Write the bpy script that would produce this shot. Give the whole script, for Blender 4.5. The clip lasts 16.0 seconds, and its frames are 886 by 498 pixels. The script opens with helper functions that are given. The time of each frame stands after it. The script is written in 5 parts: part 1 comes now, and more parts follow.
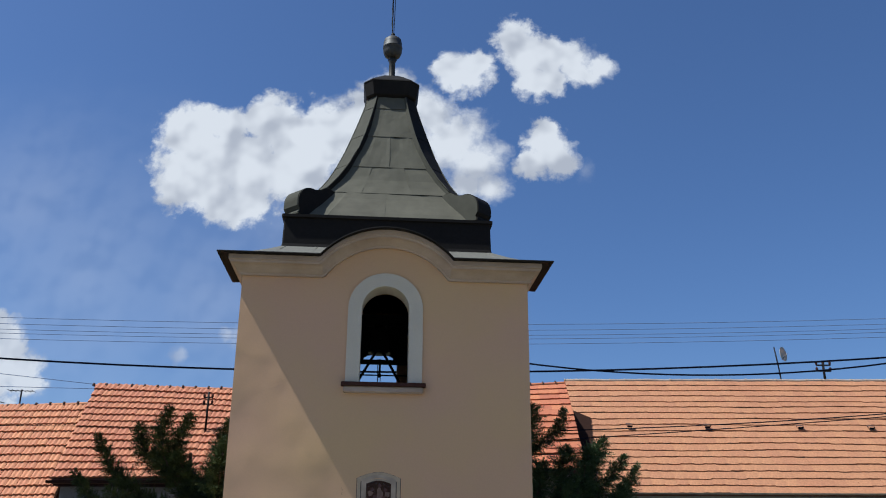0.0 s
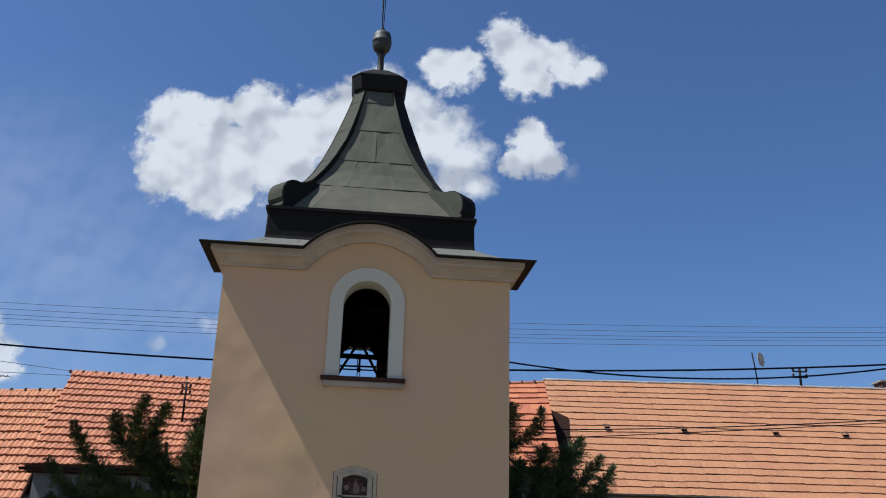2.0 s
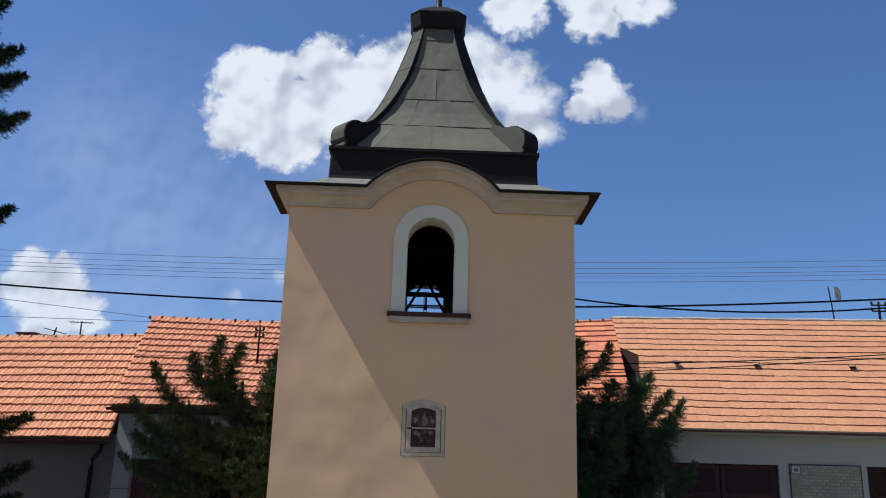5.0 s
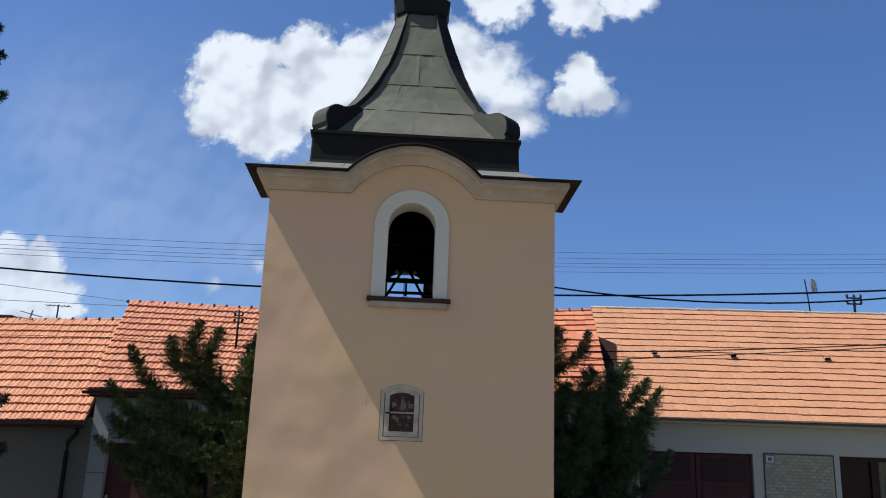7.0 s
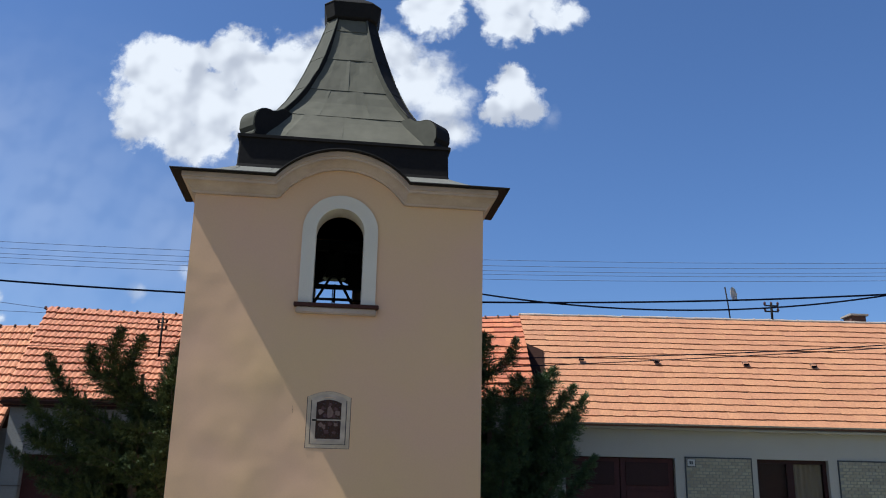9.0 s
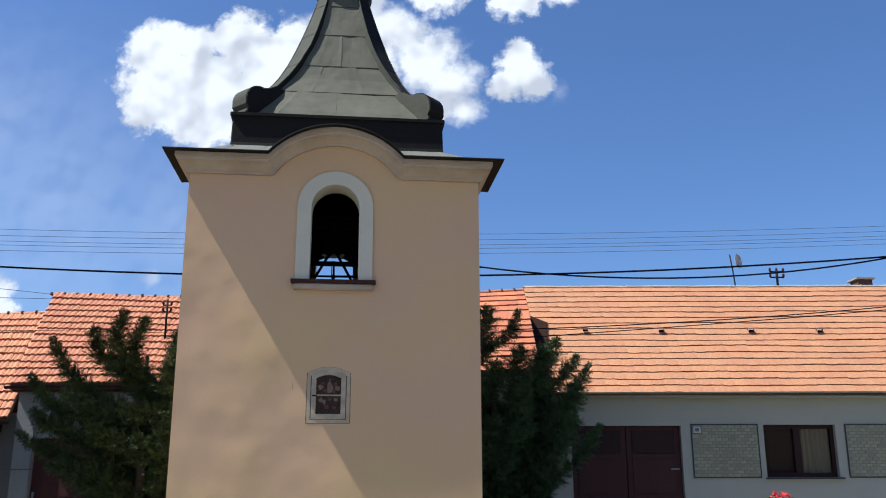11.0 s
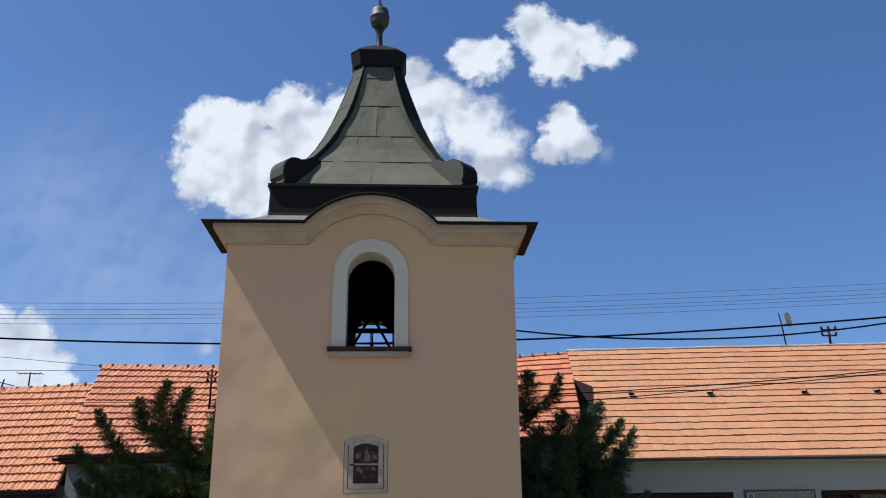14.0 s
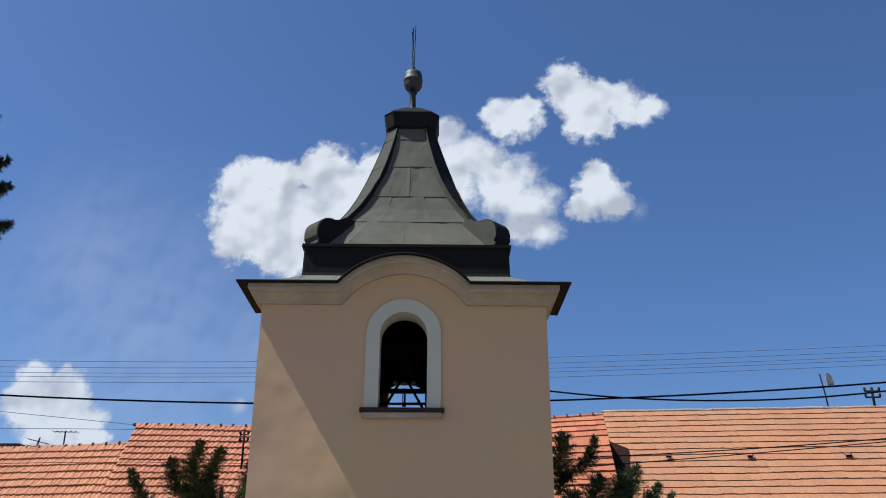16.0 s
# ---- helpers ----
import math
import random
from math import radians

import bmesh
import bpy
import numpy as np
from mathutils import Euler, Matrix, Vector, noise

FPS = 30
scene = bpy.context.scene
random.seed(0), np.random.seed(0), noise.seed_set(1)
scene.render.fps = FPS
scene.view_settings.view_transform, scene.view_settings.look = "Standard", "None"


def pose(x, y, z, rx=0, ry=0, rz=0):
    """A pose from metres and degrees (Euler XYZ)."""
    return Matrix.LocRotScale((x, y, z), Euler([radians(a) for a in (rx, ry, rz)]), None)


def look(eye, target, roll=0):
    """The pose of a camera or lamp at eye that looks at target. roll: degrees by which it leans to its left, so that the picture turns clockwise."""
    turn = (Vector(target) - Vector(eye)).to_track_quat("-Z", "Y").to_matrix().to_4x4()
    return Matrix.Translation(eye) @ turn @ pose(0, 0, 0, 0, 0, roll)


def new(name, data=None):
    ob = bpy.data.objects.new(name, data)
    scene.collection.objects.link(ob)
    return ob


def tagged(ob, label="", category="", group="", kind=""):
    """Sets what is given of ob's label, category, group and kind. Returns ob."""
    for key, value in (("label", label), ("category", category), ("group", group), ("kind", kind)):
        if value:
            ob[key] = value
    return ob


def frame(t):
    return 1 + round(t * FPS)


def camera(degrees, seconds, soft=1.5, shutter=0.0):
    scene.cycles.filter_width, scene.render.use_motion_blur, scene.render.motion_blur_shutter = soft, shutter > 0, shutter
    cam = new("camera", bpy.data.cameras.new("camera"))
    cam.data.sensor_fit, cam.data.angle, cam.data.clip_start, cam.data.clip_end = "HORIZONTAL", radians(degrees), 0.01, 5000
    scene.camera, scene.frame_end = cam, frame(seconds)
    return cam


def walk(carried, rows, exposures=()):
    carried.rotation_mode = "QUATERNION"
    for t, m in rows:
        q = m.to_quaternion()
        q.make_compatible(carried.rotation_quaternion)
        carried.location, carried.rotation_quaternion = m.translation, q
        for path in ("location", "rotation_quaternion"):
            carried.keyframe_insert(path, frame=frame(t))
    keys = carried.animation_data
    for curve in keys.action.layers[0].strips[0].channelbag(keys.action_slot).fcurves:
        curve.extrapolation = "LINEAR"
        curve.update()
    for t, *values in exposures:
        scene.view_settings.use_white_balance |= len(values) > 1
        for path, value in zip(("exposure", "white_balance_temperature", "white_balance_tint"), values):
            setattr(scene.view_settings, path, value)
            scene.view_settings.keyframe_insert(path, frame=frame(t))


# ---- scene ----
cam = camera(53.94, 16.0, soft=1.05)

PATH = [
    (0, look((0.000, 0.000, 1.883), (0.008, 9.429, 5.214), 0.48)),
    (0.5, look((0.006, 0.009, 1.898), (0.107, 9.433, 5.243), 0.80)),
    (1, look((0.005, 0.026, 1.897), (0.220, 9.452, 5.228), 1.37)),
    (1.5, look((-0.003, 0.028, 1.892), (0.226, 9.460, 5.207), 1.61)),
    (2, look((-0.007, 0.007, 1.885), (0.197, 9.446, 5.181), 1.79)),
    (2.5, look((-0.002, 0.034, 1.893), (0.136, 9.491, 5.140), 2.22)),
    (3, look((-0.020, 0.045, 1.883), (0.089, 9.529, 5.050), 2.17)),
    (3.5, look((0.002, 0.024, 1.871), (-0.044, 9.604, 4.740), 2.06)),
    (3.7, look((0.015, 0.053, 1.826), (-0.227, 9.672, 4.547), 1.86)),
    (5.8, look((0.081, 0.067, 1.668), (-0.496, 9.677, 4.372), 1.73)),
    (6, look((0.086, 0.062, 1.648), (-0.427, 9.692, 4.292), 1.84)),
    (6.5, look((0.090, 0.063, 1.644), (-0.278, 9.715, 4.233), 2.03)),
    (7, look((0.072, 0.082, 1.644), (-0.267, 9.728, 4.260), 2.17)),
    (7.5, look((0.089, 0.046, 1.646), (-0.304, 9.672, 4.326), 2.01)),
    (8, look((0.088, 0.065, 1.651), (-0.116, 9.670, 4.425), 1.87)),
    (8.5, look((0.099, 0.088, 1.658), (0.254, 9.676, 4.496), 1.95)),
    (8.7, look((0.104, 0.089, 1.645), (0.457, 9.680, 4.456), 1.82)),
    (10.8, look((0.282, 0.121, 1.569), (0.788, 9.848, 3.835), -0.11)),
    (11, look((0.327, 0.123, 1.562), (0.647, 9.805, 4.045), -0.14)),
    (11.5, look((0.446, 0.127, 1.569), (0.480, 9.667, 4.568), 0.24)),
    (12, look((0.500, 0.136, 1.566), (0.504, 9.645, 4.659), 0.39)),
    (12.5, look((0.491, 0.140, 1.554), (0.564, 9.694, 4.504), -0.28)),
    (13, look((0.502, 0.151, 1.563), (0.643, 9.724, 4.448), -0.92)),
    (13.5, look((0.512, 0.137, 1.572), (0.510, 9.667, 4.601), -0.96)),
    (14, look((0.522, 0.129, 1.567), (0.284, 9.601, 4.765), -0.51)),
    (14.5, look((0.542, 0.128, 1.578), (0.160, 9.499, 5.048), -0.14)),
    (15, look((0.530, 0.135, 1.582), (0.020, 9.400, 5.309), 0.10)),
    (15.5, look((0.529, 0.129, 1.589), (-0.084, 9.356, 5.394), 0.28)),
    (16, look((0.528, 0.113, 1.600), (-0.077, 9.337, 5.416), 0.24)),
]
EXPOSURES = [(t, stops, 5200, 12) for t, stops in ((0.0, 0.37), (3.0, 0.37), (3.7, 0.41), (5.8, 0.57), (7.0, 0.61), (8.7, 0.60), (10.8, 0.84), (11.0, 0.82), (11.5, 0.68), (12.5, 0.60), (13.5, 0.60), (14.5, 0.52), (15.5, 0.43), (16.0, 0.43))]
walk(cam, PATH, EXPOSURES)

# ---- world, sun, exposure ----
TO_SUN = Vector((-0.608, -0.126, 1.0)).normalized()
world = bpy.data.worlds.new("world")
scene.world = world
world.use_nodes = True
wn = world.node_tree.nodes
sky = wn.new("ShaderNodeTexSky")
sky.sky_type = "NISHITA"
sky.sun_disc = False
sky.sun_elevation = math.asin(TO_SUN.z)
sky.sun_rotation = math.atan2(TO_SUN.x, TO_SUN.y)
sky.altitude = 300
sky.air_density = 1.0
sky.dust_density = 1.3
sky.ozone_density = 4.5
world.node_tree.links.new(sky.outputs[0], wn["Background"].inputs[0])
wn["Background"].inputs[1].default_value = 0.068
sun_data = bpy.data.lights.new("sun", "SUN")
sun_data.energy = 5.0
sun_data.angle = radians(0.55)
sun_data.color = (1.0, 0.925, 0.72)
sun = new("sun", sun_data)
sun.matrix_world = look(TO_SUN * 60, (0, 0, 0))


# ---- materials ----
def material(name, colour, rough=0.8, metal=0.0, grain=12.0, stain=0.8, amount=0.25, bump=0.3, depth=0.01, vary=0.0, tint=None,
             spec=0.5, streak=0.0, detail=5, fine_share=0.25, speck=None):
    """A surface with fine grain, broad stains, relief and, where asked, a change from piece to piece."""
    m = bpy.data.materials.new(name)
    m.use_nodes = True
    nt = m.node_tree
    n, link = nt.nodes, nt.links.new
    b = n["Principled BSDF"]
    b.inputs["Roughness"].default_value = rough
    b.inputs["Metallic"].default_value = metal
    b.inputs["Specular IOR Level"].default_value = spec
    co = n.new("ShaderNodeTexCoord").outputs["Object"]
    fine = n.new("ShaderNodeTexNoise")
    fine.inputs["Scale"].default_value = grain
    fine.inputs["Detail"].default_value = 6
    link(co, fine.inputs["Vector"])
    broad = n.new("ShaderNodeTexNoise")
    broad.inputs["Scale"].default_value = stain
    broad.inputs["Detail"].default_value = detail
    broad.inputs["Roughness"].default_value = 0.62
    if streak:
        mapping = n.new("ShaderNodeMapping")
        mapping.inputs["Scale"].default_value = (1, 1, 1 / streak)
        link(co, mapping.inputs["Vector"])
        link(mapping.outputs[0], broad.inputs["Vector"])
    else:
        link(co, broad.inputs["Vector"])
    c = Vector(colour)
    t = Vector(tint) if tint else c * 0.62
    ramp = n.new("ShaderNodeMapRange")
    ramp.inputs["From Min"].default_value = 0.36
    ramp.inputs["From Max"].default_value = 0.68
    link(broad.outputs["Fac"], ramp.inputs["Value"])
    strength = n.new("ShaderNodeMath")
    strength.operation = "MULTIPLY"
    strength.inputs[1].default_value = amount
    link(ramp.outputs[0], strength.inputs[0])
    mix = n.new("ShaderNodeMix")
    mix.data_type = "RGBA"
    mix.inputs["A"].default_value = (*c, 1)
    mix.inputs["B"].default_value = (*t, 1)
    link(strength.outputs[0], mix.inputs["Factor"])
    hsv = n.new("ShaderNodeHueSaturation")
    link(mix.outputs["Result"], hsv.inputs["Color"])
    value = n.new("ShaderNodeMapRange")
    value.inputs["From Min"].default_value = 0.3
    value.inputs["From Max"].default_value = 0.7
    value.inputs["To Min"].default_value = 1 - (amount * 0.35 if speck is None else speck)
    value.inputs["To Max"].default_value = 1 + (amount * 0.35 if speck is None else speck)
    link(fine.outputs["Fac"], value.inputs["Value"])
    out = value.outputs[0]
    if vary:
        info = n.new("ShaderNodeObjectInfo")
        geo = n.new("ShaderNodeNewGeometry")
        add = n.new("ShaderNodeMath")
        add.operation = "ADD"
        link(info.outputs["Random"], add.inputs[0])
        link(geo.outputs["Random Per Island"], add.inputs[1])
        fract = n.new("ShaderNodeMath")
        fract.operation = "FRACT"
        link(add.outputs[0], fract.inputs[0])
        piece = n.new("ShaderNodeMapRange")
        piece.inputs["To Min"].default_value = 1 - vary
        piece.inputs["To Max"].default_value = 1 + vary
        link(fract.outputs[0], piece.inputs["Value"])
        times_ = n.new("ShaderNodeMath")
        times_.operation = "MULTIPLY"
        link(out, times_.inputs[0])
        link(piece.outputs[0], times_.inputs[1])
        out = times_.outputs[0]
        hue = n.new("ShaderNodeMapRange")
        hue.inputs["To Min"].default_value = 0.5 - vary * 0.04
        hue.inputs["To Max"].default_value = 0.5 + vary * 0.05
        link(fract.outputs[0], hue.inputs["Value"])
        link(hue.outputs[0], hsv.inputs["Hue"])
    link(out, hsv.inputs["Value"])
    link(hsv.outputs[0], b.inputs["Base Color"])
    if bump:
        height = n.new("ShaderNodeMath")
        height.operation = "MULTIPLY_ADD"
        height.inputs[1].default_value = fine_share
        link(fine.outputs["Fac"], height.inputs[0])
        link(broad.outputs["Fac"], height.inputs[2])
        bm = n.new("ShaderNodeBump")
        bm.inputs["Strength"].default_value = bump
        bm.inputs["Distance"].default_value = depth
        link(height.outputs[0], bm.inputs["Height"])
        link(bm.outputs[0], b.inputs["Normal"])
    return m


def glass(name, share=0.004):
    """Thin clear glass: mostly see-through, with a faint mirror on it."""
    m = bpy.data.materials.new(name)
    m.use_nodes = True
    n, link = m.node_tree.nodes, m.node_tree.links.new
    n.remove(n["Principled BSDF"])
    clear = n.new("ShaderNodeBsdfTransparent")
    clear.inputs["Color"].default_value = (0.88, 0.91, 0.90, 1)
    shine = n.new("ShaderNodeBsdfGlossy")
    shine.inputs["Roughness"].default_value = 0.03
    mix = n.new("ShaderNodeMixShader")
    mix.inputs[0].default_value = share
    link(clear.outputs[0], mix.inputs[1])
    link(shine.outputs[0], mix.inputs[2])
    link(mix.outputs[0], n["Material Output"].inputs["Surface"])
    return m


PLASTER = material("tan_plaster", (0.645, 0.388, 0.230), 0.92, grain=70, stain=0.6, amount=0.8, bump=0.5, depth=0.12, tint=(0.655, 0.418, 0.200), spec=0.2, detail=2.4, fine_share=0.005, speck=0.02)
CORNICE = material("cornice_plaster", (0.505, 0.374, 0.274), 0.9, grain=40, stain=1.7, amount=0.65, bump=0.3, depth=0.01, tint=(0.348, 0.248, 0.174), spec=0.2, streak=0.4, speck=0.03)
WHITE = material("white_limewash", (0.654, 0.55, 0.408), 0.9, grain=60, stain=2.5, amount=0.15, spec=0.2, bump=0.25, depth=0.008)
# plaster colour lowered to carry the gloom inside the belfry
INSIDE = material("shade_dark_plaster", (0.063, 0.0558, 0.0522), 0.95, grain=20, stain=1.5, amount=0.4)
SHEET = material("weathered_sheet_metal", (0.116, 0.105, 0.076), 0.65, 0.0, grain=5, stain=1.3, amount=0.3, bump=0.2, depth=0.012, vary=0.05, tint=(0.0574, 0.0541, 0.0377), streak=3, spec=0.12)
# hip sheet set darker than the faces so its far side reads as shaded
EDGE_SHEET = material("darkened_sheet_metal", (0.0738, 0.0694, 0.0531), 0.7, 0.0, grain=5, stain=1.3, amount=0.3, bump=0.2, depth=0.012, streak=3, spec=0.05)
# dark paint of drum and eaves; also the shade on hips and scrolls
DARK_SHEET = material("dark_paint_and_shade_sheet", (0.016, 0.013, 0.011), 0.7, 0.0, grain=18, stain=2, amount=0.4, bump=0.2, depth=0.008, spec=0.1)
PALE_SHEET = material("pale_zinc_sheet", (0.125, 0.117, 0.095), 0.65, 0.0, grain=20, stain=2.5, amount=0.4, bump=0.2, depth=0.008)
JOINT_SHADE = material("joint_shade", (0.07, 0.048, 0.038), 0.7, 0.2, grain=30, stain=6, amount=0.6)
SILL = material("brown_painted_sill", (0.066, 0.028, 0.020), 0.8, 0.0, grain=30, stain=5, amount=0.4, spec=0.1)
IRON = material("black_wrought_iron", (0.014, 0.012, 0.011), 0.7, 0.1, spec=0.15, grain=40, amount=0.3)
DARK_BALL = material("tarnished_ball_metal", (0.045, 0.040, 0.036), 0.6, 0.2, grain=12, stain=6, amount=0.5)
BRONZE = material("dull_bell_bronze", (0.06, 0.052, 0.04), 0.55, 0.6, grain=25, amount=0.4)
NICHE_PLASTER = material("flaking_niche_limewash", (0.54, 0.396, 0.252), 0.9, grain=40, stain=7, amount=0.4, tint=(0.234, 0.171, 0.117), bump=0.4, depth=0.01, spec=0.2, speck=0.05)
FRAME_WOOD = material("flaking_white_wood", (0.55, 0.41, 0.275), 0.8, grain=18, stain=9, amount=0.6, tint=(0.131, 0.0984, 0.082), bump=0.4)
PICTURE = material("dark_picture_ground", (0.075, 0.026, 0.018), 0.7, grain=25, stain=7, amount=0.8, tint=(0.10, 0.05, 0.03), spec=0.1)
PALE_PAINT = material("pale_picture_paint", (0.25, 0.125, 0.085), 0.7, grain=30, stain=12, amount=0.6)
RED_PAINT = material("red_picture_paint", (0.115, 0.036, 0.028), 0.7, grain=30, stain=12, amount=0.6)
CLEAR = glass("window_glass")
TILE_RED = material("red_clay_tile", (0.437, 0.143, 0.0622), 0.85, grain=22, stain=0.55, amount=0.35, bump=0.3, depth=0.01, vary=0.13, tint=(0.336, 0.101, 0.0462))
TILE_ROSE = material("pink_clay_tile", (0.437, 0.164, 0.0796), 0.85, grain=22, stain=0.6, amount=0.3, bump=0.3, depth=0.01, vary=0.08, tint=(0.353, 0.116, 0.0571))
TILE_ORANGE = material("pale_orange_clay_tile", (0.403, 0.181, 0.084), 0.85, grain=24, stain=0.7, amount=0.5, bump=0.3, depth=0.01, vary=0.055, tint=(0.336, 0.144, 0.0655))
UNDER = material("roof_underlay", (0.13, 0.060, 0.040), 0.95, amount=0.3)
# flat dark colour of the shadow patch on the long roof
ROOF_SHADE = material("painted_roof_shade", (0.03, 0.0156, 0.0114), 0.95, grain=30, stain=6, amount=0.4, spec=0.04)
# clay with the ridge collars' shade in its colour; vent hoods share it
KNOB = material("shade_toned_clay", (0.075, 0.035, 0.022), 0.9, grain=30, stain=6, amount=0.4)
TILE_LOW = material("light_rose_clay_tile", (0.504, 0.209, 0.0995), 0.85, grain=22, stain=0.6, amount=0.3, bump=0.3, depth=0.01, vary=0.08, tint=(0.42, 0.147, 0.0692))
MORTAR = material("ridge_mortar", (0.40, 0.32, 0.25), 0.95, grain=40, stain=6, amount=0.5, tint=(0.30, 0.2, 0.15))
GREY_WALL = material("grey_render", (0.396, 0.357, 0.297), 0.9, grain=50, stain=0.9, amount=0.25, bump=0.3, depth=0.008, tint=(0.311, 0.275, 0.226))
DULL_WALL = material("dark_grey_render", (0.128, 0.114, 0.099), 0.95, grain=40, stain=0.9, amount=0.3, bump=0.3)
PALE_WALL = material("pale_blue_grey_render", (0.23, 0.22, 0.205), 0.9, grain=50, stain=1.2, amount=0.3, bump=0.3, tint=(0.29, 0.285, 0.28))
MOSAIC = material("grey_green_mosaic_tile", (0.317, 0.273, 0.185), 0.6, grain=30, stain=3, amount=0.2, vary=0.14, spec=0.3)
GROUT = material("grey_mosaic_grout", (0.24, 0.22, 0.17), 0.9, amount=0.2)
BORDER = material("black_border_tile", (0.035, 0.035, 0.035), 0.6, amount=0.2)
BROWN = material("dark_brown_timber", (0.032, 0.011, 0.009), 0.6, grain=30, stain=4, amount=0.4, streak=6, spec=0.2)
RED_DOOR = material("red_brown_timber", (0.062, 0.019, 0.016), 0.6, grain=30, stain=4, amount=0.4, streak=6, spec=0.2)
CURTAIN = material("beige_curtain", (0.27, 0.175, 0.11), 0.9, grain=30, stain=5, amount=0.25, streak=8)
GUTTER = material("brown_grey_gutter", (0.36, 0.30, 0.24), 0.7, 0.0, grain=30, stain=5, amount=0.5)
STEEL = material("grey_galvanised_steel", (0.30, 0.30, 0.31), 0.5, 0.6, amount=0.3)
CABLE = material("black_cable", (0.006, 0.008, 0.016), 0.9, spec=0.02, amount=0.1, bump=0)
WIRE = material("weathered_bare_wire", (0.13, 0.17, 0.26), 0.7, 0.0, spec=0.1, amount=0.1, bump=0)
DISH = material("off_white_dish", (0.46, 0.43, 0.38), 0.7, amount=0.2)
BARK = material("grey_brown_bark", (0.10, 0.075, 0.055), 0.95, grain=30, stain=6, amount=0.6, bump=0.6, depth=0.02)
# clump tint paints lit tips and dark gaps into the needles
NEEDLE = material("dark_green_needles", (0.0311, 0.0472, 0.0207), 0.75, grain=8, stain=4.5, amount=0.95, bump=0, vary=0.3, tint=(0.083, 0.108, 0.0357), spec=0.15)
# bluer green, lightened to offset the tower's shade on the right conifer
NEEDLE_LIFTED = material("lightened_green_needles", (0.050, 0.078, 0.036), 0.7, grain=8, stain=4.5, amount=0.9, bump=0, vary=0.3, tint=(0.105, 0.145, 0.055), spec=0.2)
NEEDLE_DARK = material("blue_green_needles", (0.022, 0.034, 0.015), 0.75, grain=8, stain=1.6, amount=0.5, bump=0, vary=0.3, tint=(0.03, 0.048, 0.017), spec=0.15)
PETAL = material("red_petals", (0.62, 0.03, 0.05), 0.6, grain=30, amount=0.3, bump=0, vary=0.2)
LEAF = material("geranium_leaves", (0.06, 0.12, 0.03), 0.6, grain=30, amount=0.3, bump=0, vary=0.3)
POT = material("white_glazed_pot", (0.72, 0.70, 0.66), 0.4, grain=20, stain=5, amount=0.25)
STONE = material("grey_stone_pillar", (0.30, 0.285, 0.26), 0.9, grain=30, stain=3, amount=0.4)
GRASS = material("dry_grass", (0.13, 0.135, 0.06), 0.95, grain=30, stain=0.3, amount=0.6, tint=(0.17, 0.15, 0.08), bump=0.6, depth=0.03)
PAVING = material("concrete_paving", (0.17, 0.165, 0.155), 0.9, grain=30, stain=0.8, amount=0.35)
BRICK = material("dark_brick", (0.11, 0.052, 0.036), 0.9, grain=30, stain=6, amount=0.5)


# ---- mesh helpers ----
def mesh_of(name, verts, faces, mat, smooth=False):
    me = bpy.data.meshes.new(name)
    me.from_pydata([tuple(v) for v in verts], [], [tuple(f) for f in faces])
    me.materials.append(mat)
    if smooth:
        me.polygons.foreach_set("use_smooth", [True] * len(me.polygons))
    me.update()
    return me


def tri_mesh(name, verts, mat):
    """A mesh of loose triangles from an array of 3n corners."""
    me = bpy.data.meshes.new(name)
    k = len(verts)
    me.vertices.add(k)
    me.vertices.foreach_set("co", np.asarray(verts, np.float32).ravel())
    me.loops.add(k)
    me.loops.foreach_set("vertex_index", np.arange(k, dtype=np.int32))
    me.polygons.add(k // 3)
    me.polygons.foreach_set("loop_start", np.arange(0, k, 3, dtype=np.int32))
    me.materials.append(mat)
    me.update(calc_edges=True)
    return me


def part(name, data, parent, label="", m=None):
    """Links a mesh as one object under a thing or under a part."""
    ob = new(name, data)
    ob.parent = parent
    if m is not None:
        ob.matrix_basis = m
    return tagged(ob, label)


def thing(name, m, label, category, group="", kind=""):
    ob = new(name)
    ob.matrix_world = m
    ob.empty_display_size = 0.2
    return tagged(ob, label, category, group, kind)


def box(x0, x1, y0, y1, z0, z1, mat, bevel=0.0, name="box"):
    bm = bmesh.new()
    bmesh.ops.create_cube(bm, size=1, matrix=Matrix.Translation(((x0 + x1) / 2, (y0 + y1) / 2, (z0 + z1) / 2)) @ Matrix.Diagonal((x1 - x0, y1 - y0, z1 - z0, 1)))
    if bevel:
        bmesh.ops.bevel(bm, geom=bm.edges[:], offset=bevel, segments=2, affect="EDGES")
    me = bpy.data.meshes.new(name)
    bm.to_mesh(me)
    bm.free()
    me.materials.append(mat)
    return me


def lathe(profile, mat, seg=24, name="lathe"):
    verts, faces = [], []
    for r, z in profile:
        verts += [(r * math.cos(2 * math.pi * k / seg), r * math.sin(2 * math.pi * k / seg), z) for k in range(seg)]
    for i in range(len(profile) - 1):
        for k in range(seg):
            a, b = i * seg + k, i * seg + (k + 1) % seg
            faces.append((a, b, b + seg, a + seg))
    faces.append(tuple(range(seg))[::-1])
    faces.append(tuple((len(profile) - 1) * seg + k for k in range(seg)))
    return mesh_of(name, verts, faces, mat, True)


